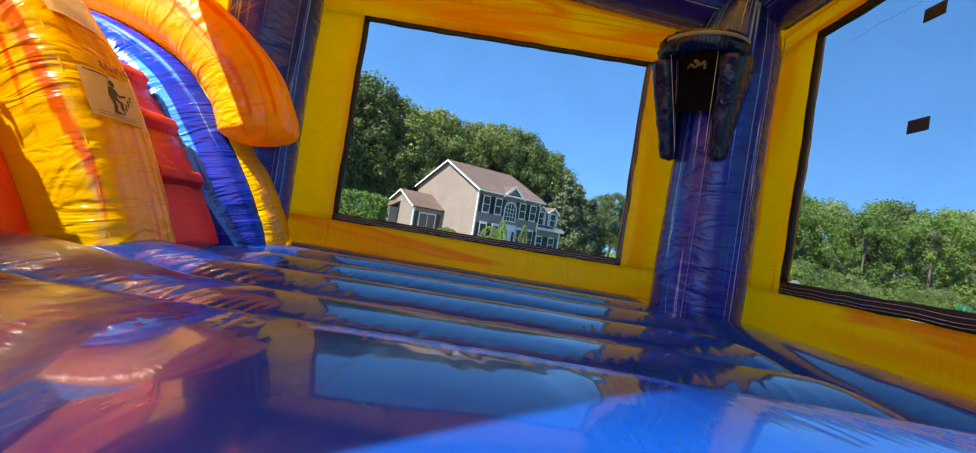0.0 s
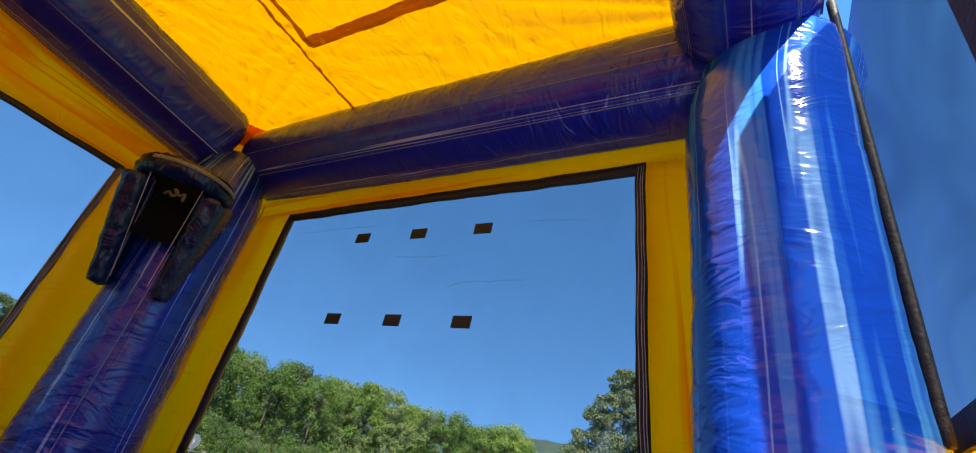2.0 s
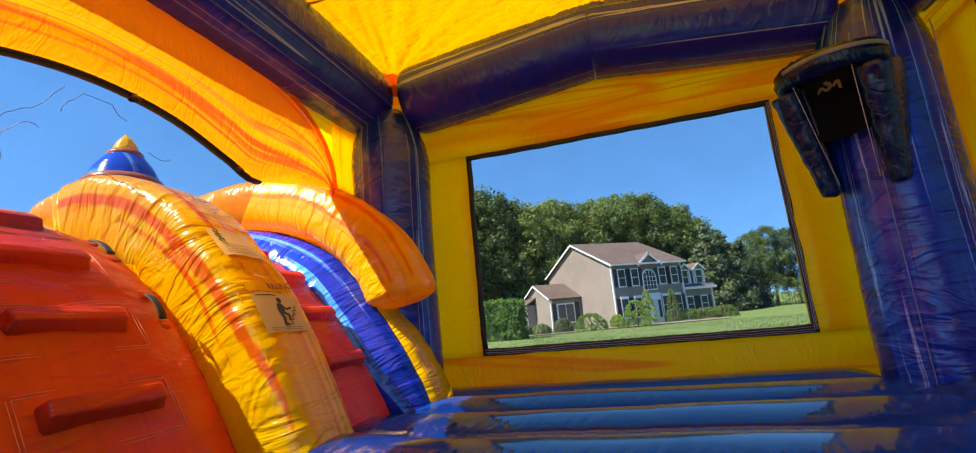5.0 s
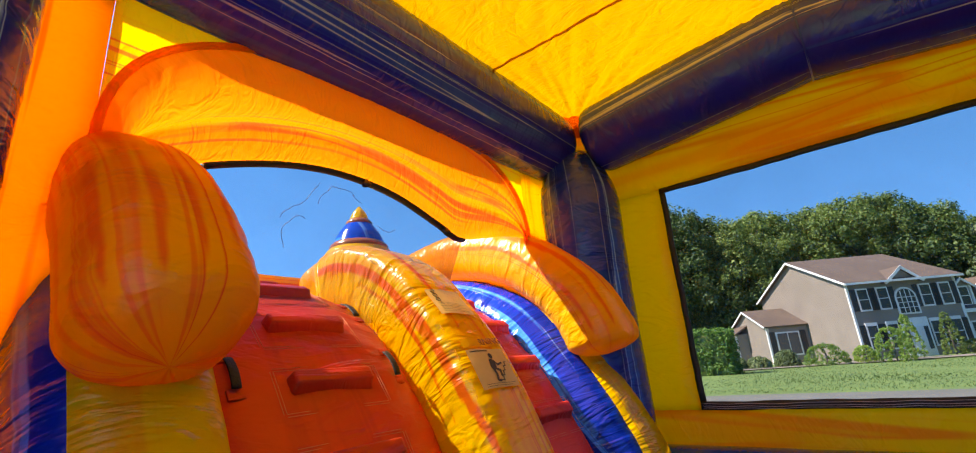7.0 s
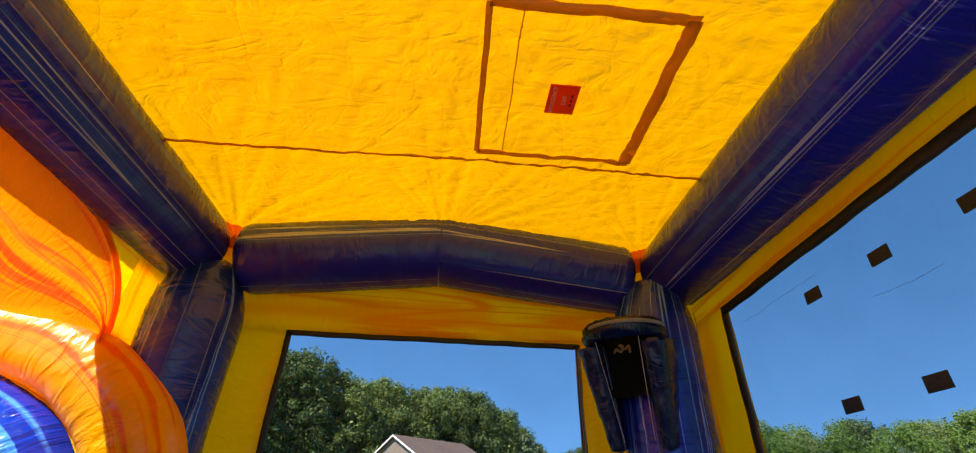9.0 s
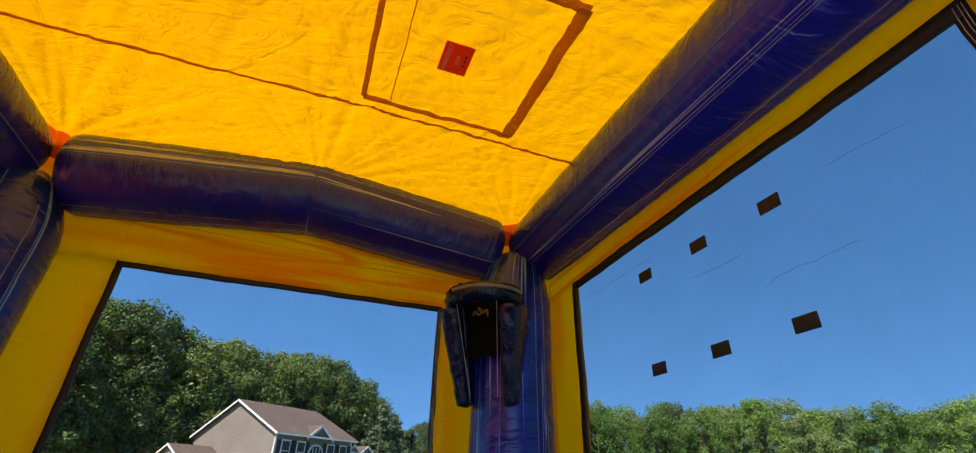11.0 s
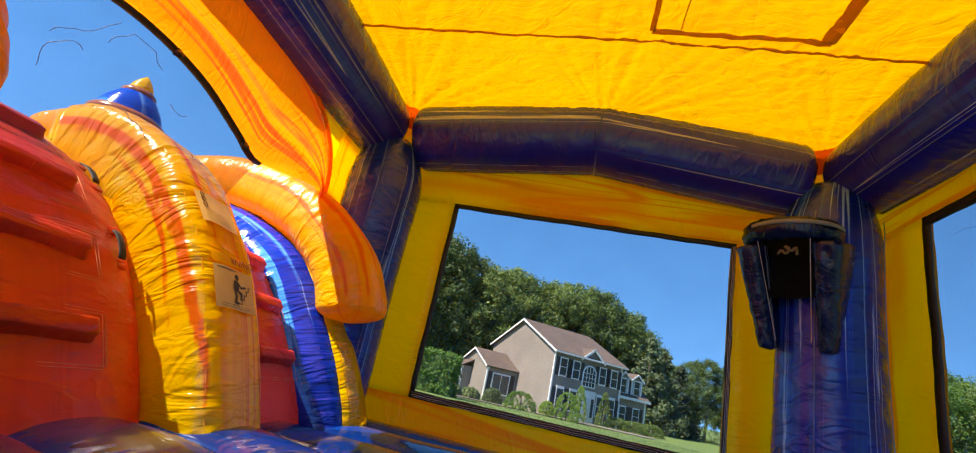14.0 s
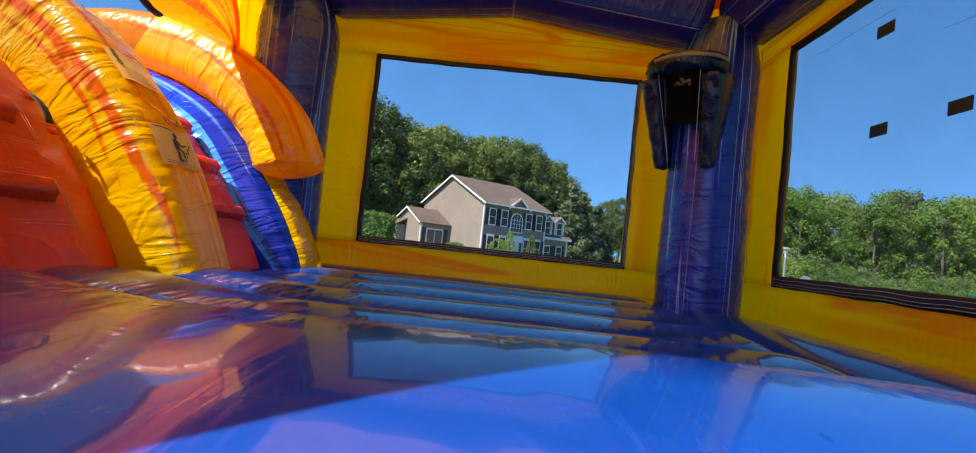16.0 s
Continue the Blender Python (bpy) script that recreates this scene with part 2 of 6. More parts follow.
M_PRINT = plain("printed_orange", (0.30, 0.06, 0.008), (0.34, 0.07, 0.008), 0.5, 20, 0.05)
M_ROPE = plain("tan_cord", (0.22, 0.14, 0.05), (0.32, 0.21, 0.08), 0.8, 60, 0.4)
M_BLACK = plain("black_webbing", (0.006, 0.005, 0.005), (0.016, 0.012, 0.011), 0.6, 60, 0.5)
M_STRIPE = plain("grey_tan_tape", (0.16, 0.15, 0.13), (0.24, 0.22, 0.19), 0.6, 60, 0.2)
M_THREAD = plain("pale_thread", (0.42, 0.38, 0.36), (0.55, 0.5, 0.5), 0.7, 200, 0.2)
M_NET = netting("window_net", (0.02, 0.03, 0.06), 0.48, 0.04)
M_NET_EAST = netting("large_window_net", (0.015, 0.025, 0.05), 0.42, 0.04)
M_NET_SIDE = netting("side_net", (0.012, 0.07, 0.36), 0.24, 0.12)
M_NET_CLEAR = netting("slide_net", (0.05, 0.06, 0.1), 0.42, 0.04)
M_STITCH = plain("orange_thread", (0.75, 0.25, 0.10), (0.8, 0.32, 0.14), 0.7, 200, 0.1)
M_LABEL = plain("label_tan", (0.72, 0.46, 0.12), (0.78, 0.52, 0.16), 0.5, 20, 0.05)
M_INK = plain("label_ink", (0.05, 0.03, 0.02), (0.08, 0.05, 0.03), 0.6, 20, 0.05)
M_SIGN = vinyl("exit_red_vinyl", (0.80, 0.13, 0.008), (0.78, 0.12, 0.008), (0.76, 0.11, 0.01), (0.76, 0.11, 0.01), rough=0.5, glow=0.6, wrinkle=0.2, lines=0.9)
M_SIGN_TXT = plain("exit_lettering", (0.85, 0.6, 0.3), (0.88, 0.65, 0.35), 0.5, 20, 0.05)
M_GRASS = plain("lawn_grass", (0.085, 0.145, 0.025), (0.165, 0.225, 0.055), 0.9, 5.0, 0.8)
# the post vinyl again with sunshine in its colour: brighter blue, paler streaks
M_POST_SUN = vinyl("sunlit_blue_vinyl", (0.002, 0.060, 0.50), (0.003, 0.035, 0.38), (0.04, 0.24, 0.70), (0.18, 0.42, 0.80), rough=0.13, across=2.6, wrinkle=0.3, ridge=0.3, bands=0.54, lines=0.62)
M_ROAD = plain("asphalt", (0.12, 0.115, 0.10), (0.17, 0.16, 0.14), 0.85, 6, 0.4)

# ---- builders ----
def finish(name, bm, mat, parent=None, label="", smooth=True, back=None):
    me = bpy.data.meshes.new(name)
    bm.normal_update()
    bm.to_mesh(me)
    bm.free()
    for p in me.polygons:
        p.use_smooth = smooth
    me.materials.append(mat)
    if back is not None:
        me.materials.append(back)
    ob = new(name, me)
    if parent is not None:
        ob.parent = parent
    if label:
        ob["label"] = label
    return ob


def part(name, bm, mat, parent, label="", smooth=True, back=None):
    return finish(name, bm, mat, parent, label, smooth, back)


def spline(ctrl, step):
    """Points at even steps on a smooth curve through ctrl."""
    c = [Vector(p) for p in ctrl]
    c = [2 * c[0] - c[1]] + c + [2 * c[-1] - c[-2]]
    fine = []
    for i in range(1, len(c) - 2):
        for k in range(24):
            t = k / 24
            a, b, d, e = c[i - 1], c[i], c[i + 1], c[i + 2]
            fine.append(0.5 * (2 * b + (d - a) * t + (2 * a - 5 * b + 4 * d - e) * t * t + (3 * b - a - 3 * d + e) * t ** 3))
    fine.append(c[-2])
    out, left = [fine[0]], step
    for p, q in zip(fine, fine[1:]):
        d = (q - p).length
        while d >= left > 0:
            p = p + (q - p) * (left / d)
            d = (q - p).length
            out.append(p)
            left = step
        left -= d
    if (out[-1] - fine[-1]).length > step * 0.3:
        out.append(fine[-1])
    return out


def sweep(pts, radius, n=28, ends=(1, 1), wide=1.0, up=(0, 0, 1), pucker=0.0, seed=0.0, bm=None, gathers=(), square=2.0, deep=0.038, reach=0.75, crest=None, often=9.0, thin=7):
    """An inflated tube along pts. ends: how round each end is (0 flat). wide: width over height of its section."""
    bm = bm or bmesh.new()
    uv = bm.loops.layers.uv.verify()
    lens = [0.0]
    for p, q in zip(pts, pts[1:]):
        lens.append(lens[-1] + (q - p).length)
    total = lens[-1]
    rings, up = [], Vector(up)
    for i, p in enumerate(pts):
        tan = (pts[min(i + 1, len(pts) - 1)] - pts[max(i - 1, 0)]).normalized()
        side = tan.cross(up).normalized()
        top = side.cross(tan).normalized()
        s = lens[i]
        r = radius(s / total) if callable(radius) else radius
        f = 1.0
        for e, d in ((ends[0], s), (ends[1], total - s)):
            if e and d < r * e:
                f = min(f, math.sqrt(max(0.0, 1 - (1 - d / (r * e)) ** 2)))
        r *= max(f, 0.03)
        ring = []
        for k in range(n):
            a = 2 * math.pi * k / n
            w = (abs(math.cos(a)) ** square + abs(math.sin(a)) ** square) ** (-1 / square)
            if pucker:
                w += pucker * noise.noise(Vector((s * 26 + seed, math.cos(a) * 2.2, math.sin(a) * 2.2 + seed)))
                w += pucker * 0.8 * noise.noise(Vector((s * 7 + seed, math.cos(a) * 1.5 + 5, math.sin(a) * 1.5)))
            for g_at in gathers:
                # creases drawn in along a welded seam
                away = abs((a - g_at + math.pi) % (2 * math.pi) - math.pi)
                if away < reach:
                    spike = (1 - abs(noise.noise(Vector((s * often + seed, a * 0.5, seed))))) ** thin
                    w -= deep * (1 - away / reach) ** 1.5 * spike + deep * 0.3 * (1 - away / reach) ** 6
            if crest is not None:
                # two faces that meet in a blunt ridge
                away = abs((a - crest + math.pi) % (2 * math.pi) - math.pi)
                w *= 1 + 0.075 * max(0.0, 1 - away / 0.8)
            ring.append(bm.verts.new(p + (side * math.cos(a) * wide + top * math.sin(a)) * r * w))
        rings.append(ring)
    rm = radius(0.5) if callable(radius) else radius
    for i in range(len(rings) - 1):
        for k in range(n):
            j = (k + 1) % n
            f = bm.faces.new((rings[i + 1][k], rings[i + 1][j], rings[i][j], rings[i][k]))
            for loop, (u, v) in zip(f.loops, ((lens[i + 1], k), (lens[i + 1], k + 1), (lens[i], k + 1), (lens[i], k))):
                loop[uv].uv = (u, v / n * 2 * math.pi * rm)
    for ring, flip in ((rings[0], False), (rings[-1], True)):
        f = bm.faces.new(ring[::-1] if flip else ring)
        for loop in f.loops:
            loop[uv].uv = (0, 0)
    return bm


def sheet(o, du, dv, nu, nv, thick=0.03, bump=0.0, along="u", bm=None, seed=0.0, shape=None, rear=0):
    """A sheet of fabric from o along du and dv with a thickness behind it. bump: how far it is creased. shape(a, b): its offset along its normal."""
    bm = bm or bmesh.new()
    uv = bm.loops.layers.uv.verify()
    o, du, dv = Vector(o), Vector(du), Vector(dv)
    nrm = du.cross(dv).normalized()
    lu, lv = du.length, dv.length
    front, back = {}, {}
    for i in range(nu + 1):
        for j in range(nv + 1):
            a, b = i / nu, j / nv
            p = o + du * a + dv * b
            h = bump * noise.noise(Vector((p.x * 3 + seed, p.y * 3, p.z * 3))) + 0.4 * bump * noise.noise(Vector((p.x * 9, p.y * 9 + seed, p.z * 9)))
            if shape:
                h += shape(a, b)
            front[i, j] = bm.verts.new(p + nrm * h)
            back[i, j] = bm.verts.new(p + nrm * (h - thick))

    def face(vs, co):
        f = bm.faces.new(vs)
        for loop, (a, b) in zip(f.loops, co):
            x, y = a / nu * lu, b / nv * lv
            loop[uv].uv = (x + o.dot(du) / lu, y + o.z + o.x) if along == "u" else (y + o.z, x + o.dot(du) / lu)
        return f

    for i in range(nu):
        for j in range(nv):
            q = ((i, j), (i + 1, j), (i + 1, j + 1), (i, j + 1))
            face([front[c] for c in q], q)
            face([back[c] for c in q[::-1]], q[::-1]).material_index = rear
    for i in range(nu):
        for j in (0, nv):
            q = ((i, j), (i + 1, j))
            vs = [front[q[0]], front[q[1]], back[q[1]], back[q[0]]]
            face(vs if j == nv else vs[::-1], (q[0], q[1], q[1], q[0]))
    for j in range(nv):
        for i in (0, nu):
            q = ((i, j), (i, j + 1))
            vs = [front[q[0]], front[q[1]], back[q[1]], back[q[0]]]
            face(vs if i == 0 else vs[::-1], (q[0], q[1], q[1], q[0]))
    return bm


def box(x0, x1, y0, y1, z0, z1, bevel=0.0, bm=None, m=None):
    """A block, with bevelled edges if bevel is given."""
    own = bmesh.new()
    bmesh.ops.create_cube(own, size=1.0)
    for v in own.verts:
        v.co = Vector(((x0 + x1) / 2 + v.co.x * (x1 - x0), (y0 + y1) / 2 + v.co.y * (y1 - y0), (z0 + z1) / 2 + v.co.z * (z1 - z0)))
    if bevel:
        bmesh.ops.bevel(own, geom=own.edges[:], offset=bevel, segments=2, affect="EDGES", profile=0.6)
    uvl = own.loops.layers.uv.verify()
    own.normal_update()
    for f in own.faces:
        k = max(range(3), key=lambda i: abs(f.normal[i]))
        for loop in f.loops:
            c = loop.vert.co
            loop[uvl].uv = (c[(k + 1) % 3], c[(k + 2) % 3])
    if m is not None:
        own.transform(m)
    if bm is None:
        return own
    me = bpy.data.meshes.new("tmp")
    own.to_mesh(me)
    own.free()
    bm.from_mesh(me)
    bpy.data.meshes.remove(me)
    return bm


def thing(name, label, category, at=(0, 0, 0), group="", kind=""):
    ob = new(name)
    ob.empty_display_size = 0.1
    ob.location = at
    return tagged(ob, label, category, group, kind)

# ---- the inflatable room ----
NORTH, EAST, WEST, SOUTH = 4.072, 2.94, -0.94, 0.12


# floor: tubes that run from west to east, and a border tube along each side
VALLEYS = (-0.75, 0.18, 1.62, 2.18, 2.74, 3.28, 3.80, 4.12)


def floor_tube(y0, y1, x0, x1, rise, low):
    bm = bmesh.new()
    uv = bm.loops.layers.uv.verify()
    nx, ny = 330, 26 if y1 - y0 < 0.7 else 60
    grid = {}
    for i in range(nx + 1):
        for j in range(ny + 1):
            a, b = i / nx, j / ny
            x, y = x0 + (x1 - x0) * a, y0 + (y1 - y0) * b
            arc = math.sqrt(max(0.0, 1 - (2 * (b ** 1.7 if y1 - y0 > 1.2 else b) - 1) ** 2))
            d = min(x - x0, x1 - x)
            end = math.sqrt(max(0.0, 1 - (1 - min(d / 0.22, 1.0)) ** 2))
            near = math.exp(-((x - 1.1) / 1.3) ** 2) * math.exp(-((y - 1.0) / 1.1) ** 2)
            z = low + rise * arc * end + 0.03 * near
            k = max(0.0, min(1.0, (0.25 - x) / 0.6)) * max(0.0, min(1.0, (3.1 - y) / 0.8))
            z += 0.055 * k * k * (3 - 2 * k)
            edge = 1 - arc
            z += 0.007 * edge * noise.noise(Vector((x * 11 + y * 8, y * 4, 1.3))) + 0.006 * arc * end * noise.noise(Vector((x * 2.1, y * 2.4, 4.0)))
            z += 0.0015 * arc * noise.noise(Vector((x * 5.0, y * 2.0, 9.0)))
            # short creases drawn in across the seams
            rim = max(0.0, abs(2 * b - 1) - 0.25) / 0.75
            z -= 0.022 * rim * (1 - rim) * end * (1 - abs(noise.noise(Vector((x * 27 + y * 8 * (1 if b > 0.5 else -1), y * 2.4, 2.7))))) ** 9 * (0.4 + 0.6 * max(0.0, noise.noise(Vector((x * 1.1, y, 6))) + 0.4))
            grid[i, j] = bm.verts.new((x, y + 0.012 * noise.noise(Vector((x * 4, y, 7))) * (b in (0, 1)), z))
    for i in range(nx):
        for j in range(ny):
            q = ((i, j), (i + 1, j), (i + 1, j + 1), (i, j + 1))
            f = bm.faces.new([grid[c] for c in q])
            for loop in f.loops:
                loop[uv].uv = loop.vert.co.xy
    return bm


floor = thing("floor", "glossy blue inflated bouncing floor with long welded tubes", "floor", kind="structure")
for y0, y1 in zip(VALLEYS, VALLEYS[1:]):
    part("floor_tube", floor_tube(y0, y1, -0.86, 2.34 if y1 > 0.5 else 2.9, 0.15 if y1 - y0 > 1.2 else 0.085, -0.055), M_FLOOR, floor)
part("border_tube", sweep(spline([(2.66, 0.1, -0.14), (2.66, 1.5, -0.13), (2.65, 2.6, -0.135), (2.66, 4.1, -0.15)], 0.06), 0.17, 32, (0, 0), 2.05, pucker=0.012), M_FLOOR, floor)
part("border_tube", sweep(spline([(-0.78, 0.1, -0.2), (-0.78, 4.1, -0.2)], 0.08), 0.18, 28, (0, 0), 1.3, pucker=0.012, seed=4), M_FLOOR, floor)
part("underside", box(-2.9, 3.05, -0.6, 4.2, -0.5, -0.12, 0.04), M_BLUE, floor, "blue vinyl base of the inflatable on the lawn")


def flare_window(bm):
    """The far edge of the large window leans out towards its foot, and its head rises that way."""
    for v in bm.verts:
        if v.co.x > 2.8:
            k = (v.co.z - 1.70) / 0.20 if v.co.z < 1.90 else (2.62 - v.co.z) / 0.72
            v.co.z += 0.019 * (3.43 - v.co.y) * max(0.0, min(1.0, k))
        if v.co.x > 2.8 and v.co.y < 1.25:
            k = min(1.0, (1.25 - v.co.y) / 0.2) * max(0.0, min(1.0, (v.co.y + 0.2) / 1.0))
            v.co.y -= (0.05 + 0.075 * max(0.0, min(1.0, (1.812 - v.co.z) / 1.573))) * k
    return bm


def framed_wall(name, label, o, du, n_du, wmin, wmax, zlo, zhi, h0, h1, crown=0.0):
    """A wall of vinyl strips round a window from wmin to wmax along du and from zlo to zhi."""
    o, du = Vector(o), Vector(du)
    wall = thing(name, label, "wall", kind="structure")
    up = Vector((0, 0, 1))

    def strip(nm, a0, a1, z0, z1, along, nu, nv, seed):
        bm = sheet(o + du * a0 + up * z0, du * (a1 - a0), up * (z1 - z0), nu, nv, 0.035, 0.012, along, seed=seed, rear=1)
        if name == "wall_east":
            flare_window(bm)
        part(nm, bm, M_YELLOW, wall, back=M_YELLOW_BACK)

    strip("lower_strip", 0, n_du, h0, zlo, "u", 60, 8, 1)
    strip("upper_strip", 0, n_du, zhi, h1, "u", 60, 10, 2)
    strip("side_strip", 0, wmin + 0.02, zlo, zhi, "v", 8, 40, 3)
    strip("side_strip", wmax - 0.03, n_du, zlo, zhi, "v", 8, 40, 4)
    return wall


# the du of each wall points so that du x up faces the room
framed_wall("wall_north", "yellow vinyl wall with orange marbling round a net window", (-1.0, NORTH, 0), (1, 0, 0), 4.0, 0.908, 3.117, 0.232, 1.80, -0.12, 2.72)
framed_wall("wall_east", "yellow vinyl wall with orange marbling round a large net window", (EAST, 4.1, 0), (0, -1, 0), 3.9, 0.675, 3.114, 0.239, 1.895, -0.12, 2.62)


def net_window(name, label, o, du, width, z0, z1, band, patches=()):
    """A net sewn into a wall with a black webbing border, and patches of hook tape."""
    o, du, up = Vector(o), Vector(du), Vector((0, 0, 1))
    inn = du.cross(up).normalized()
    win = thing(name, label, "window", kind="structure")
    at = o + inn * 0.012

    def strip(a0, a1, b0, b1, seed):
        bm = bmesh.new()
        nu, nv = max(2, int((a1 - a0) / 0.05)), max(2, int((b1 - b0) / 0.05))
        bm = sheet(at + du * a0 + up * b0, du * (a1 - a0), up * (b1 - b0), nu, nv, 0.012, 0.008, seed=seed)
        for v in bm.verts:
            v.co += (du * noise.noise(v.co * 7) + up * noise.noise(v.co * 7 + Vector((3, 1, 2)))) * 0.006
        part("border", flare_window(bm), M_BLACK, win, "black webbing border")

    strip(0, width, z0, z0 + band, 1)
    strip(0, width, z1 - band * 0.75, z1, 2)
    strip(0, band * 0.75, z0 + band, z1 - band * 0.75, 3)
    strip(width - band * 0.62, width, z0 + band, z1 - band * 0.75, 4)
    for k in (0.2, 0.42, 0.72):
        pts = [at + inn * 0.006 + du * (0.02 + (width - 0.04) * i / 60) + up * (z0 + band * k) + up * 0.006 * noise.noise((at + du * (width * i / 60)) * 7 + Vector((3, 1, 2))) for i in range(61)]
        part("stitching", flare_window(sweep(pts, 0.0016, 6, (0, 0))), M_THREAD, win)
        pts = [at + inn * 0.006 + du * (width - band * 0.62 * k) + up * (z0 + 0.02 + (z1 - z0 - 0.04) * i / 40) + du * 0.006 * noise.noise((at + du * width + up * (z1 * i / 40)) * 7) for i in range(41)]
        part("stitching", flare_window(sweep(pts, 0.0016, 6, (0, 0), up=tuple(du))), M_THREAD, win)
    net = bmesh.new()
    uv = net.loops.layers.uv.verify()
    c = [o + du * a + up * b for a, b in ((0.02, z0 + 0.02), (width - 0.02, z0 + 0.02), (width - 0.02, z1 - 0.02), (0.02, z1 - 0.02))]
    f = net.faces.new([net.verts.new(p) for p in c])
    for loop, p in zip(f.loops, ((0, 0), (width, 0), (width, z1 - z0), (0, z1 - z0))):
        loop[uv].uv = p
    part("net", flare_window(net), M_NET if patches == () else M_NET_EAST, win, "fine dark see-through net")
    for a, b, w, h in patches:
        m = Matrix.Translation(o + inn * 0.01 + du * a + up * b) @ Matrix((tuple(du), tuple(up), tuple(inn))).transposed().to_4x4()
        part("hook_patch", box(-w / 2, w / 2, -h / 2, h / 2, -0.004, 0.004, 0.002, m=m), M_BLACK, win, "black hook tape patch")
    return win


net_window("window_1", "wide net window with black webbing border looking to a house", (-0.092, NORTH, 0), (1, 0, 0), 2.207, 0.232, 1.80, 0.052)
E_PATCH = [(3.425 - y, z, 0.105, 0.062) for z in (1.638, 1.112) for y in (2.612, 2.187, 1.763)]
window_2 = net_window("window_2", "large net window with black border and six hook tape patches", (EAST, 3.425, 0), (0, -1, 0), 2.439, 0.239, 1.895, 0.075, E_PATCH)

M_NETFOLD = plain("net_crease", (0.10, 0.16, 0.28), (0.14, 0.20, 0.34), 0.7, 60, 0.1)
rnd = random.Random(12)
for y, z, n in ((3.2, 1.72, 30), (2.3, 1.50, 16), (1.9, 1.30, 20), (1.5, 1.66, 14)):
    # creases in the large net
    line = []
    for i in range(n):
        line.append(Vector((EAST - 0.004, y, z)))
        y -= 0.022
        z += 0.022 * rnd.uniform(-0.35, 0.45)
    part("net_crease", sweep(line, 0.0007, 5, (0, 0)), M_NETFOLD, window_2, "faint crease in the net")

# corner posts
def corner_post(x, y, r, label, turn, mat=None, deep=0.038, taper=0.30, welts=4):
    post = thing("corner_post", label, "inflatable post", group="corner posts of the inflatable")
    cx, cy = (1 if x > 1 else -1), (1 if y > 2 else -1)
    pts = []
    for i in range(80):
        z = -0.2 + 0.031 * i
        k = max(0.0, min(1.0, (z - 1.75) / 0.45)) ** 1.5
        pts.append(Vector((x + cx * 0.09 * k, y + cy * 0.09 * k, z)))
    part("column", sweep(pts, lambda s: r * (1 + 0.02 * math.sin(9 * s)) * (1 - taper * max(0.0, min(1.0, (s - 0.80) / 0.16)) ** 1.5), 44, (0, 0.6), up=(math.cos(turn), math.sin(turn), 0), pucker=0.012, seed=x, gathers=(0.8, 2.6, 4.4), deep=deep), mat or M_POST, post)
    for k in range(welts):
        a = turn + k * 1.57 + 0.5
        welt = [p + Vector((math.cos(a), math.sin(a), 0)) * r * (1.006 + 0.02 * math.sin(9 * i / 79)) * (1 - 0.30 * max(0.0, min(1.0, (i / 79 - 0.80) / 0.16)) ** 1.5) for i, p in enumerate(pts[3:70])]
        part("welt", sweep(welt, 0.0028, 6, (0, 0), up=(1, 0, 0)), M_WELT, post, "thin pale welded seam")
    return post


corner_post(2.60, 3.80, 0.295, "purple-blue marbled inflated post carrying a basketball hoop", 0.4)
corner_post(-0.66, 3.86, 0.30, "dark purple-blue marbled inflated post beside the slide", 2.0)
# this post takes the copy coloured as if sunlit
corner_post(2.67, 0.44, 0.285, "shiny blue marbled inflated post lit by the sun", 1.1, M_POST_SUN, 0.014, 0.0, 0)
corner_post(-0.64, 0.42, 0.28, "blue marbled inflated post by the entrance", 0.2, M_BLUE)


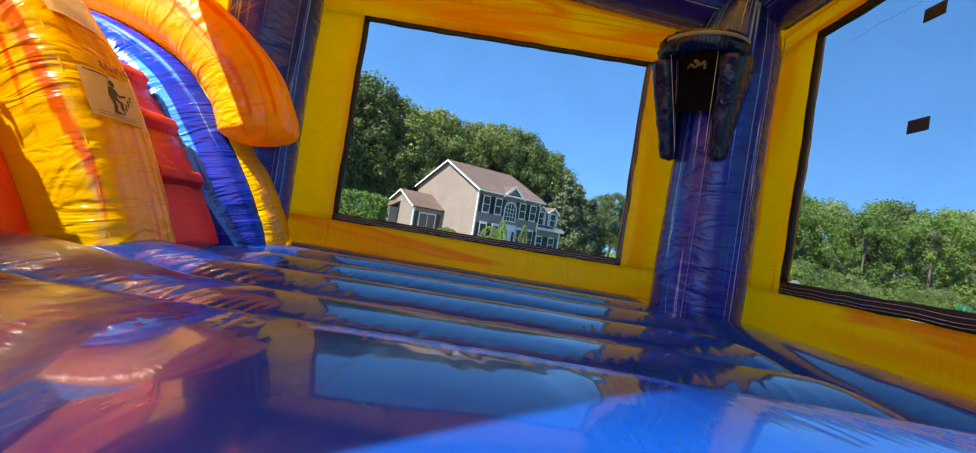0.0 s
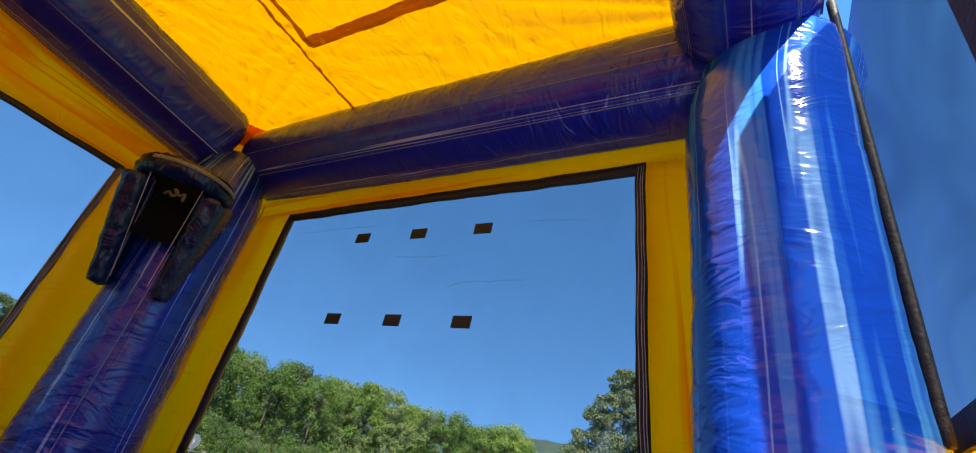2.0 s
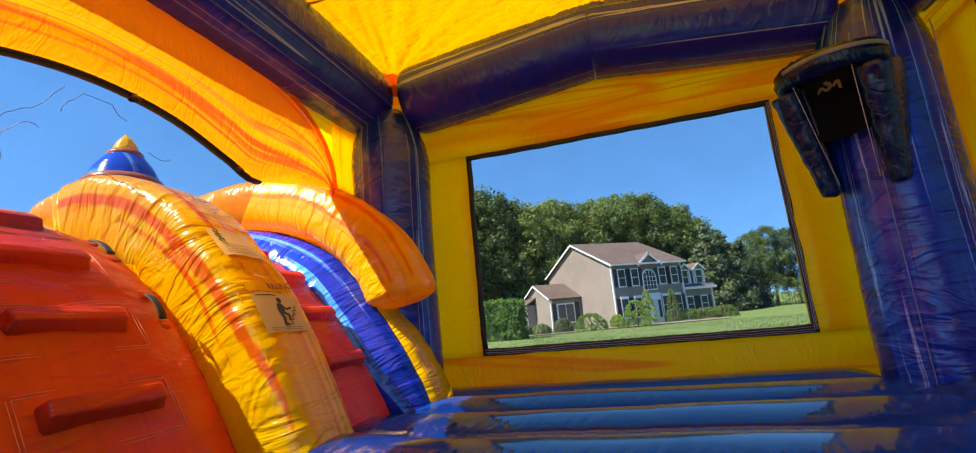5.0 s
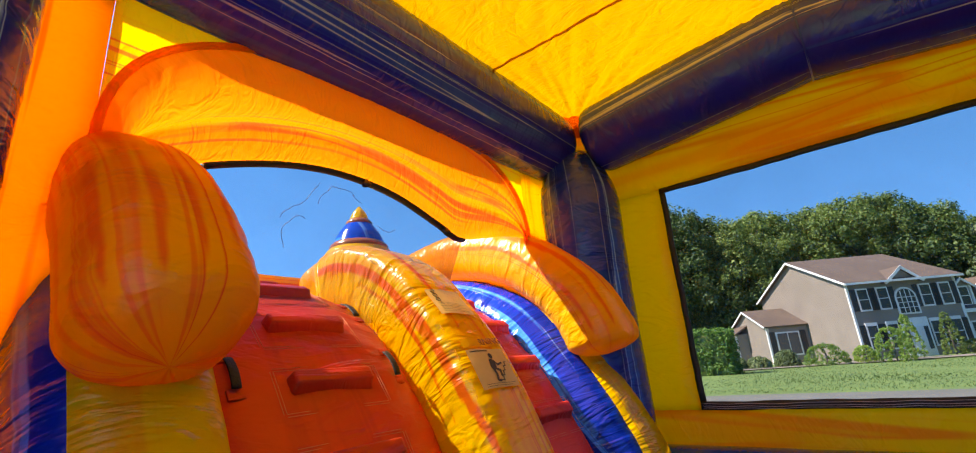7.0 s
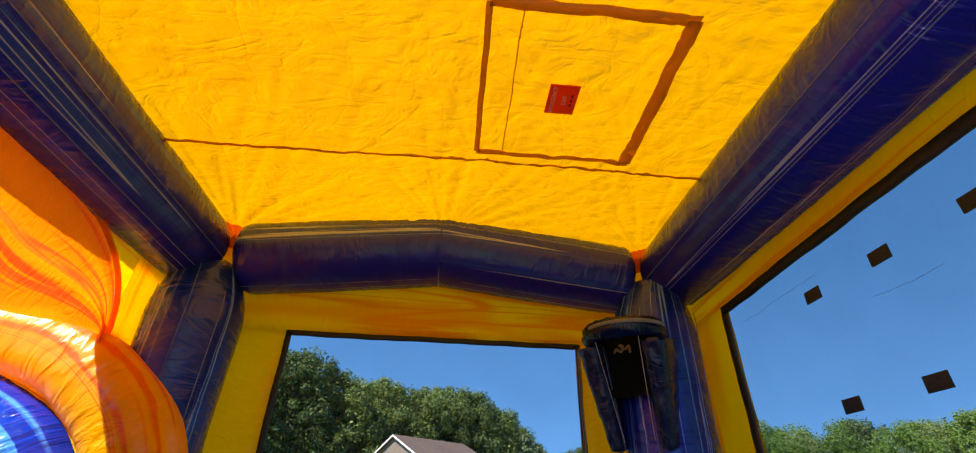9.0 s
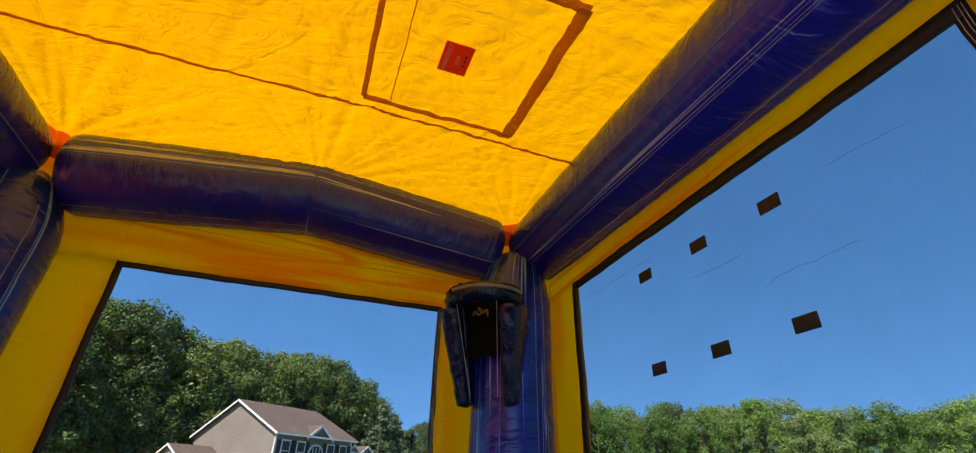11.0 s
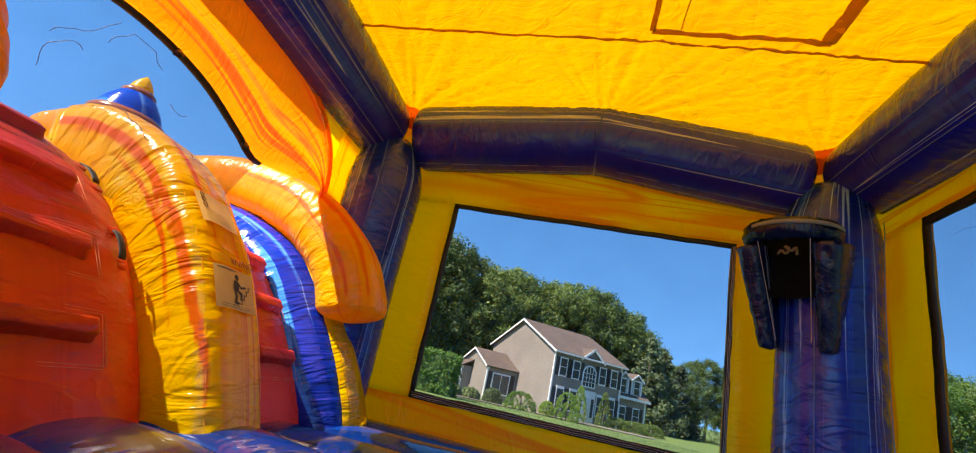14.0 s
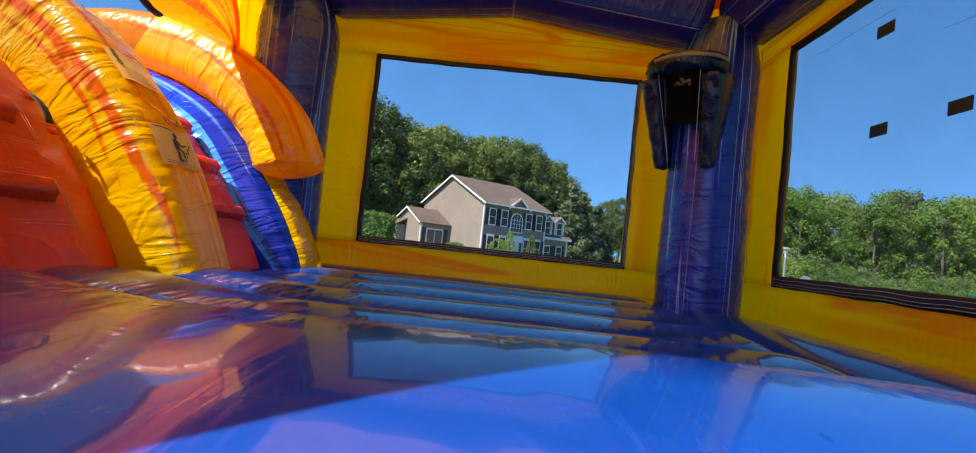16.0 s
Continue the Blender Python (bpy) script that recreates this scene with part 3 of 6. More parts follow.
# roof beams
def roof_beam(label, ctrl, r, seed):
    beam = thing("roof_beam", label, "inflatable beam", group="roof beams of the inflatable")
    pts, n = [], 0
    for a, b in zip(ctrl, ctrl[1:]):
        a, b = Vector(a), Vector(b)
        n = max(8, int((b - a).length / 0.04))
        pts += [a + (b - a) * i / n for i in range(n)]
    pts.append(Vector(ctrl[-1]))
    fold = len(ctrl) == 3
    part("tube", sweep(pts, lambda s: r * (1 - 0.05 * (2 * s - 1) ** 4 - (0.03 * math.exp(-((s - 0.5) / 0.006) ** 2) if fold else 0)), 48, (0.42, 0.42), pucker=0.014, seed=seed), M_BEAM, beam)
    if fold:
        c, d = Vector(ctrl[1]), (Vector(ctrl[2]) - Vector(ctrl[0])).normalized()
        ring = [c + (Vector((0, 1, 0)) * math.cos(a) + Vector((0, 0, 1)) * math.sin(a)) * (r * 1.0) for a in [2 * math.pi * k / 40 for k in range(41)]]
        part("fold_seam", sweep(ring, 0.006, 6, (0, 0), up=tuple(d)), M_BEAM, beam)
    for turn in (200, 235, 285):
        a = math.radians(turn if seed in (1, 2) else 180 - turn)
        off = []
        for i in range(len(pts)):
            t = (pts[min(i + 1, len(pts) - 1)] - pts[max(i - 1, 0)]).normalized()
            side = t.cross(Vector((0, 0, 1))).normalized()
            q = min(i, len(pts) - 1 - i) / len(pts)
            rr = (r + 0.001) * (1 - 0.05 * (2 * i / len(pts) - 1) ** 4) * min(1, 0.9 + q * 4)
            k = side * math.cos(a) + Vector((0, 0, 1)) * math.sin(a)
            off.append(pts[i] + k * rr)
        part("welt", sweep(off[3:-3], 0.0028, 6, (0, 0), up=(0.1, 0.2, 1)), M_WELT, beam, "thin pale welded seam")
    return beam


roof_beam("purple-blue inflated gable beam over the net window", [(-0.56, 3.95, 2.30), (1.0, 3.97, 2.49), (2.56, 3.95, 2.30)], 0.285, 1)
roof_beam("purple-blue inflated beam along the roof edge", [(2.85, 0.35, 2.33), (2.85, 3.90, 2.33)], 0.29, 2)
roof_beam("purple-blue inflated beam over the slide arch", [(-0.85, 3.90, 2.33), (-0.85, 0.35, 2.33)], 0.29, 2)
roof_beam("purple-blue inflated beam over the entrance", [(2.66, 0.48, 2.31), (1.0, 0.46, 2.48), (-0.66, 0.48, 2.31)], 0.28, 1)


# roof sheet
def roof_z(x, y):
    c = 1 - abs(x - 1.0) / 1.65
    t = max(0.0, min(1.0, (y - 2.78) / 1.16))
    s = max(0.0, min(1.0, (1.2 - y) / 0.9))
    z = 2.475 + 0.035 * c + t * (0.05 + 0.13 * c) + s * (0.04 + 0.1 * c)
    z += 0.012 * noise.noise(Vector((x * 2.5, y * 2.0, 3))) + 0.006 * noise.noise(Vector((x * 9 + y * 5, y * 4, 5))) + 0.004 * noise.noise(Vector((x * 5, y * 17, 8)))
    # folds that fan out from the corners, and short puckers along the seam and the flap
    for cx, cy in ((2.62, 3.9), (-0.62, 3.9), (2.62, 0.5), (-0.62, 0.5), (1.0, 4.0)):
        r, a = math.hypot(x - cx, y - cy), math.atan2(y - cy, x - cx)
        z += 0.034 * math.exp(-r / 1.0) * (0.3 - (1 - abs(noise.noise(Vector((a * 8, r * 0.6, cx))))) ** 5) * min(1.0, r / 0.25)
    z += 0.007 * math.exp(-abs(y - 2.785) / 0.2) * noise.noise(Vector((x * 13 + y * 5, y * 3, 2)))
    for cx, cy in ((2.13, 2.72), (1.19, 2.72), (2.13, 1.72), (1.19, 1.72)):
        r, a = math.hypot(x - cx, y - cy), math.atan2(y - cy, x - cx)
        z += 0.020 * math.exp(-r / 0.5) * (0.3 - (1 - abs(noise.noise(Vector((a * 6, r * 0.5, cx + cy))))) ** 5) * min(1.0, r / 0.1)
    patch = max(0.0, noise.noise(Vector((x * 1.7, y * 1.7, 11))))
    z += 0.016 * patch * (1 - abs(noise.noise(Vector((x * 9 + y * 6, y * 2.2 - x * 1.5, 4))))) ** 9
    dx, dy = max(1.21 - x, x - 2.1), max(1.74 - y, y - 2.70)
    d = abs(max(dx, dy))
    return z + 0.009 * math.exp(-d / 0.15) * noise.noise(Vector((x * 11 + y * 4, y * 11 - x * 3, 6)))


bm = bmesh.new()
uvl = bm.loops.layers.uv.verify()
NX, NY = 210, 230
g = {}
for i in range(NX + 1):
    for j in range(NY + 1):
        x, y = -0.96 + 3.92 * i / NX, 0.2 + 3.9 * j / NY
        g[i, j] = bm.verts.new((x, y, roof_z(x, y)))
for i in range(NX):
    for j in range(NY):
        f = bm.faces.new((g[i, j], g[i, j + 1], g[i + 1, j + 1], g[i + 1, j]))
        for loop in f.loops:
            loop[uvl].uv = loop.vert.co.xy
tagged(finish("ceiling", bm, M_CEIL), "creased yellow vinyl roof sheet glowing with sunlight", "ceiling", kind="structure")


def roof_strip(x0, y0, x1, y1, w, drop=0.006):
    """A strip of hem that follows the roof sheet."""
    bm = bmesh.new()
    uv = bm.loops.layers.uv.verify()
    a, b = Vector((x0, y0)), Vector((x1, y1))
    d = (b - a).normalized()
    s = Vector((-d.y, d.x))
    n = max(4, int((b - a).length / 0.03))
    rows = []
    for i in range(n + 1):
        c = a + (b - a) * i / n
        wob = 0.006 * noise.noise(Vector((c.x * 6, c.y * 6, 2)))
        row = []
        for k, dz in ((-0.5, 0.001), (-0.5, -drop), (0.5, -drop), (0.5, 0.001)):
            q = c + s * (w * k + wob)
            row.append(bm.verts.new((q.x, q.y, roof_z(q.x, q.y) + dz - 0.002)))
        rows.append(row)
    for i in range(n):
        for k in range(3):
            f = bm.faces.new((rows[i][k], rows[i + 1][k], rows[i + 1][k + 1], rows[i][k + 1]))
            for loop in f.loops:
                loop[uv].uv = loop.vert.co.xy
    return bm


tagged(finish("roof_seam", roof_strip(-0.62, 2.785, 2.63, 2.785, 0.016), M_HEM), "narrow overlapping seam across the yellow roof sheet", "seam", kind="structure")
hatch = thing("escape_hatch", "square escape flap in the yellow roof with darker hems", "hatch")
HX0, HX1, HY0, HY1 = 1.21, 2.10, 1.74, 2.70
part("hem", roof_strip(HX0, HY1, HX1 + 0.02, HY1, 0.035), M_HEM, hatch)
part("hem", roof_strip(HX0, HY0, HX1 + 0.02, HY0, 0.05), M_HEM, hatch)
part("hem", roof_strip(HX0, HY0, HX0, HY1, 0.03), M_HEM, hatch)
part("hem", roof_strip(HX1, HY0, HX1, HY1, 0.07), M_HEM, hatch)

# ---- the slide behind the arch ----
RED_LINE = [(-0.54, -0.10), (-0.60, 0.05), (-0.755, 0.33), (-0.98, 0.63), (-1.18, 0.82), (-1.48, 0.97), (-1.9, 1.01)]


def on_red(s):
    """Place and direction on the red profile at s metres from the floor."""
    pts = spline([(x, 0, z) for x, z in RED_LINE], 0.02)
    i = max(0, min(len(pts) - 2, int((s + 0.1) / 0.02)))
    return pts[i], (pts[i + 1] - pts[i]).normalized()


slide = thing("climbing_slide", "inflated climbing wall and slide with red lanes between bolsters", "inflatable slide")


def lane(y0, y1, seed):
    pts = spline([(x, 0, z) for x, z in RED_LINE], 0.03)
    bm = bmesh.new()
    uv = bm.loops.layers.uv.verify()
    ny = 24
    rows, s = [], 0.0
    for i, p in enumerate(pts):
        tan = (pts[min(i + 1, len(pts) - 1)] - pts[max(i - 1, 0)]).normalized()
        nrm = Vector((-tan.z, 0, tan.x)) * -1
        row = []
        for j in range(ny + 1):
            b = j / ny
            h = 0.14 * max(0.0, 1 - abs(2 * b - 1) ** 2.6) ** 0.6 + 0.006 * noise.noise(Vector((i * 0.25, b * 5 + seed, 1))) + 0.004 * noise.noise(Vector((i * 0.9, b * 9, seed)))
            q = p + nrm * h
            row.append(bm.verts.new((q.x, y0 + (y1 - y0) * b, q.z)))
        rows.append(row)
    for i in range(len(rows) - 1):
        for j in range(ny):
            f = bm.faces.new((rows[i][j], rows[i][j + 1], rows[i + 1][j + 1], rows[i + 1][j]))
            for loop in f.loops:
                loop[uv].uv = (loop.vert.co.z * 1.3, loop.vert.co.y)
    ob = part("climbing_wall", bm, M_RED, slide, "red vinyl climbing wall")
    mid = (y0 + y1) / 2
    for s in (0.30, 0.62, 0.92, 1.22, 1.5):
        p, tan = on_red(s)
        nrm = Vector((tan.z, 0, -tan.x))
        m = Matrix((tan, (0, 1, 0), nrm)).transposed().to_4x4()
        m.translation = Vector((p.x, mid - 0.0, p.z)) + nrm * 0.13
        bm = box(-0.06, 0.06, -0.19, 0.19, -0.05, 0.05, 0.02, m=None)
        for v in bm.verts:
            if v.co.z > 0:
                v.co.x = v.co.x * 0.55 + 0.02
                v.co.y *= 0.93
        bm.transform(m)
        part("climbing_block", bm, M_RED, ob)
        # stitched outline round the block
        line = []
        for da, db in ((-1, -1), (-1, 1), (1, 1), (1, -1), (-1, -1)):
            q, qt = on_red(s + 0.092 * da)
            line.append(Vector((q.x, mid + 0.225 * db, q.z)) + Vector((qt.z, 0, -qt.x)) * 0.135)
        for a, b in zip(line, line[1:]):
            for off in (0.0, 0.012):
                d = (b - a).normalized().cross(nrm) * off
                part("stitching", sweep([a + d, (a + b) / 2 + d + nrm * (0.001 if abs(a.y - b.y) < 0.1 else 0.004), b + d], 0.0011, 5, (0, 0), up=tuple(nrm)), M_STITCH, ob)
    for s in (0.72, 1.12):
        for dy in (-0.36, 0.36) if y0 < 2 else (-0.28, 0.28):
            p, tan = on_red(s)
            nrm = Vector((tan.z, 0, -tan.x))
            c = Vector((p.x, mid + dy, p.z)) + nrm * (0.14 * (1 - (2 * abs(dy) / (y1 - y0)) ** 2.6) ** 0.6 + 0.002)
            pts = [c + tan * (a * 0.07) + nrm * (0.014 + 0.014 * (1 - a * a)) for a in (-1, -0.8, -0.5, 0, 0.5, 0.8, 1)]
            part("hand_strap", sweep(pts, 0.005, 10, (0, 0), 3.6, up=tuple(nrm)), M_BLACK, ob, "black webbing hand strap")
            m = Matrix((tan, (0, 1, 0), nrm)).transposed().to_4x4()
            for e in (-0.085, 0.085):
                m.translation = c + tan * e - nrm * 0.004
                part("strap_patch", box(-0.022, 0.022, -0.03, 0.03, -0.006, 0.006, 0.003, m=m), M_RED, ob)
    return ob


lane(1.22, 2.24, 1)
lane(2.64, 3.40, 5)

# middle bolster
MID_Y, MID_R, MID_WIDE, MID_SQUARE, CREST = 2.44, 0.215, 1.03, 3.8, 135
MID = [(-0.43, -0.13), (-0.45, -0.05), (-0.56, 0.22), (-0.67, 0.45), (-0.80, 0.67), (-0.95, 0.846), (-1.10, 1.01), (-1.36, 1.155), (-1.62, 1.20), (-2.05, 1.10)]
mid_mesh = sweep(spline([(x, MID_Y, z) for x, z in MID], 0.018), lambda s: MID_R, 96, (0.15, 0.9), MID_WIDE, pucker=0.008, up=(1, 0, 0.2), gathers=(math.radians(CREST),), square=MID_SQUARE, deep=0.04, reach=1.5, often=13.0, thin=9, crest=math.radians(CREST))
FLAMES = [(0.20, 1.25, 137, 34, 13), (0.55, 1.6, 168, 10, 8), (0.85, 1.9, 150, 25, 13), (1.1, 2.3, 158, 4, 13), (0.02, 0.50, 52, 6, 6), (0.9, 1.8, 118, -14, 8)]


def print_flames(bm, n, step, flames):
    """Marks printed flames on a swept tube: foot and head along it, place round it, bend and half width in degrees."""
    ink, amount = bm.loops.layers.uv.new("flame"), {}
    for k, v in enumerate(bm.verts):
        s, ang = (k // n) * step, (k % n) * 360 / n
        best = 0.0
        for s0, s1, a0, bend, width in flames:
            t = (s - s0) / (s1 - s0)
            if 0 <= t <= 1:
                half = width * t ** 0.75 * (1 - t) ** 0.4
                off = abs(ang - a0 - bend * t * t + 3 * math.sin(s * 9 + a0))
                best = max(best, max(0.0, min(1.0, (half - off) / 3 + 0.5)) * (0.55 + 0.45 * min(1.0, (1 - t) * 1.5)))
        amount[v] = best
    for f in bm.faces:
        for loop in f.loops:
            loop[ink].uv = (amount[loop.vert], 0.5)
    return bm


print_flames(mid_mesh, 96, 0.018, FLAMES)
mid_bolster = part("middle_bolster", mid_mesh, M_BOLSTER, slide, "yellow inflated bolster with printed red flames")


def side_bolster(y, ctrl, radius, flames, wide=1.08, end=0.42):
    """Orange bolster with a bulbous lower end."""
    bm = sweep(spline(ctrl, 0.016), lambda s: radius - 0.015 * s, 72, (end, 0.8), wide, pucker=0.010, seed=y, up=(1, 0, 0.2), gathers=(math.radians(150), math.radians(30)), square=2.7, deep=0.045, reach=1.2, often=14.0, thin=9)
    part("side_bolster", print_flames(bm, 72, 0.016, flames), M_ORANGE, slide, "orange inflated bolster with a rounded end")


def fin(edge, y0, y1, depth, bulge, seed):
    """A side wall of the slide: blue puffed cheeks with a narrow yellow front strip along its curved edge."""
    pts = spline([(x, 0, z) for x, z in edge], 0.018)
    n, rings, lens = 40, [], [0.0]
    bm, front = bmesh.new(), bmesh.new()
    uv, fuv = bm.loops.layers.uv.verify(), front.loops.layers.uv.verify()
    strips = []
    for i, p in enumerate(pts):
        if i:
            lens.append(lens[-1] + (p - pts[i - 1]).length)
        tan = (pts[min(i + 1, len(pts) - 1)] - pts[max(i - 1, 0)]).normalized()
        inn = Vector((-tan.z, 0, tan.x)) if tan.x < 0 else Vector((-1, 0, 0))
        if inn.dot(Vector((-1, 0, -1))) < 0:
            inn = -inn
        d = min(depth, max(0.12, depth * (0.45 + lens[i])))
        s, ring = lens[i], []
        for k in range(n):
            # round the section: near cheek, rear, far cheek, front
            q = k / n * 4
            side, t = int(q), q - int(q)
            pull = 0.012 * (1 - abs(noise.noise(Vector((s * 5.5 + t * 1.8 + seed, t * 2.2, seed))))) ** 12 * max(0.0, 1 - t * 1.5)
            puff = bulge * (1 - (2 * t - 1) ** 2) ** 0.7 - pull + 0.012 * noise.noise(Vector((s * 4, t * 3, seed)))
            if side == 0:
                c = p + inn * d * t + Vector((0, y0 - puff * min(1.0, d / depth), 0))
            elif side == 1:
                c = p + inn * d + Vector((0, y0 + (y1 - y0) * t, 0))
            elif side == 2:
                c = p + inn * d * (1 - t) + Vector((0, y1 + 0.03 * math.sin(math.pi * t), 0))
            else:
                c = p + Vector((0, y1 + (y0 - y1) * t, 0))
            ring.append(bm.verts.new(c))
        rings.append(ring)
        row = []
        for k in range(13):
            t = k / 12
            lift = 0.055 * math.sin(math.pi * t) ** 0.6 + 0.004 + 0.006 * noise.noise(Vector((s * 9, t * 3, seed + 4)))
            row.append(front.verts.new(p - inn * lift + Vector((0, y0 - 0.004 + (y1 - y0 + 0.008) * t, 0))))
        strips.append(row)
    for i in range(len(pts) - 1):
        for k in range(n):
            j = (k + 1) % n
            f = bm.faces.new((rings[i][k], rings[i][j], rings[i + 1][j], rings[i + 1][k]))
            for loop, (u, v) in zip(f.loops, ((i, k), (i, k + 1), (i + 1, k + 1), (i + 1, k))):
                loop[uv].uv = (lens[u], v * 0.035)
        for k in range(12):
            f = front.faces.new((strips[i][k], strips[i + 1][k], strips[i + 1][k + 1], strips[i][k + 1]))
            for loop, (u, v) in zip(f.loops, ((i, k), (i + 1, k), (i + 1, k + 1), (i, k + 1))):
                loop[fuv].uv = (lens[u], v * 0.025)
    bmesh.ops.recalc_face_normals(bm, faces=bm.faces[:])
    bmesh.ops.recalc_face_normals(front, faces=front.faces[:])
    part("blue_cheek", bm, M_BLUE, slide, "shiny blue marbled inflated side of the slide")
    part("stand", front, M_BOLSTER, slide, "yellow inflated front strip under the bolster")


FIN = [(-0.26, -0.12), (-0.27, 0.04), (-0.37, 0.26), (-0.46, 0.42), (-0.65, 0.70), (-0.80, 0.90), (-1.0, 1.08), (-1.35, 1.25), (-1.72, 1.34), (-2.2, 1.32)]
fin(FIN, 3.44, 3.78, 0.55, 0.22, 3.0)
side_bolster(3.56, [(-0.46, 3.56, 0.64), (-0.50, 3.56, 0.80), (-0.62, 3.56, 1.02), (-0.82, 3.56, 1.21), (-1.05, 3.56, 1.36), (-1.4, 3.56, 1.47), (-1.8, 3.56, 1.5), (-2.4, 3.56, 1.42)], 0.222, [(0.10, 1.2, 128, 6, 15), (0.05, 0.6, 160, 18, 10), (0.5, 1.6, 168, -6, 11), (0.25, 0.9, 96, 10, 9)])
side_bolster(1.03, [(-0.43, 1.03, 0.69), (-0.57, 1.03, 0.93), (-0.77, 1.03, 1.14), (-1.0, 1.03, 1.29), (-1.35, 1.03, 1.41), (-1.75, 1.03, 1.46), (-2.4, 1.03, 1.40)], 0.235, [(0.0, 0.9, 86, 6, 9), (0.02, 0.7, 112, -8, 8), (0.1, 0.8, 140, 4, 12), (0.1, 0.8, 60, 4, 8)], 0.92, 0.7)
fin(FIN, 0.88, 1.21, 0.55, 0.11, 7.0)
part("rear_wall", sheet((-2.45, 0.6, -0.4), (0, 3.6, 0), (0, 0, 1.8), 40, 20, 0.06, 0.02), M_ORANGE, slide, "orange vinyl wall at the top of the slide")

# arch wall
AY, AH, AZ, AP = 2.19, 1.29, 1.42, 0.73
RIM = [(0.80, 1.20), (1.0, 1.35), (1.276, 1.481), (1.589, 1.572), (1.88, 1.60), (2.2, 1.565), (2.52, 1.46), (2.72, 1.395), (3.16, 1.48), (3.46, 1.52)]
RIM_Y, RIM_Z = zip(*[(p.x, p.z) for p in spline([(y, 0, z) for y, z in RIM], 0.03)])


def arch_front(u):
    return Vector((WEST, AY + AH * u, AZ + AP * max(0.0, 1 - abs(u) ** 2.6) ** (1 / 2.6)))


def arch_back(u):
    y = 2.13 + 1.33 * u
    i = min(range(len(RIM_Y)), key=lambda k: abs(RIM_Y[k] - y))
    j = min(i + 1, len(RIM_Y) - 1) if RIM_Y[i] < y else max(i - 1, 0)
    t = 0.0 if i == j else max(0.0, min(1.0, (y - RIM_Y[i]) / (RIM_Y[j] - RIM_Y[i])))
    return Vector((-0.93, y, RIM_Z[i] + (RIM_Z[j] - RIM_Z[i]) * t))


US = [math.sin(math.pi / 2 * (-1 + 2 * i / 60)) for i in range(61)]
wall_west = thing("wall_west", "yellow vinyl wall with a wide arch to the slide", "wall", kind="structure")
bm = bmesh.new()
uvl = bm.loops.layers.uv.verify()
cols = []
for u in US:
    a = arch_front(u)
    col = []
    for k in range(9):
        t = k / 8
        z = a.z + (2.6 - a.z) * t
        col.append(bm.verts.new((WEST + 0.01 * noise.noise(Vector((a.y * 3, z * 3, 2))), a.y, z)))
    cols.append(col)
for i in range(60):
    for k in range(8):
        f = bm.faces.new((cols[i][k], cols[i + 1][k], cols[i + 1][k + 1], cols[i][k + 1]))
        for loop in f.loops:
            loop[uvl].uv = (loop.vert.co.y, loop.vert.co.z)
part("arch_panel", bm, M_ORANGE, wall_west)
part("side_strip", sheet((WEST, 0.1, -0.1), (0, AY - AH - 0.1, 0), (0, 0, 2.7), 10, 50, 0.03, 0.012, "v", rear=1), M_SOFFIT, wall_west, back=M_YELLOW_BACK)
part("lower_panel", sheet((-0.955, 3.60, -0.1), (0, 0.5, 0), (0, 0, 1.43), 8, 20, 0.03, 0.012, "v"), M_YELLOW, wall_west)
part("side_strip", sheet((WEST, AY + AH, 1.33), (0, NORTH - AY - AH, 0), (0, 0, 1.27), 8, 30, 0.03, 0.012, "v", rear=1), M_ORANGE, wall_west, back=M_YELLOW_BACK)

bm = bmesh.new()
uvl = bm.loops.layers.uv.verify()
cols = []
for u in US:
    a, b = arch_front(u), arch_back(u)
    mid = Vector((0, 2.25, 1.2))
    col = []
    for k in range(25):
        t = k / 24
        p = a.lerp(b, t)
        puff = 0.12 * math.sqrt(max(0, 1 - (2 * t / 0.62 - 1) ** 2)) if t < 0.62 else 0.05 * math.sqrt(max(0, 1 - (2 * (t - 0.62) / 0.38 - 1) ** 2))
        inward = Vector((0.9 * (1 - t) + 0.1, mid.y - p.y, mid.z - p.z))
        inward.normalize()
        col.append(bm.verts.new(p + inward * (puff + 0.006 * noise.noise(Vector((p.y * 9, p.z * 9, t * 3))))))
    cols.append(col)
for i in range(60):
    for k in range(24):
        f = bm.faces.new((cols[i][k], cols[i][k + 1], cols[i + 1][k + 1], cols[i + 1][k]))
        for loop, (c, r) in zip(f.loops, ((i, k), (i, k + 1), (i + 1, k + 1), (i + 1, k))):
            loop[uvl].uv = (US[c] * 1.9, r / 24 * 0.9)
part("arch_soffit", bm, M_SOFFIT, wall_west, "inflated orange inner face of the arch")
part("piping", sweep([arch_front(u) + Vector((0.02, 0, 0)) for u in US], 0.016, 8, (0, 0), up=(1, 0, 0)), M_YELLOW, wall_west, "raised edge seam of the arch")
part("rim_band", sweep([arch_back(u) + Vector((0.0, 0, -0.01)) for u in US if -0.7 < u < 0.46], 0.026, 8, (0, 0), 0.5, up=(1, 0, 0)), M_BLACK, wall_west, "black webbing along the net's edge")

# net and turret beyond the arch
bm = bmesh.new()
uvl = bm.loops.layers.uv.verify()
top = [arch_back(u) for u in US if u < 0.47]
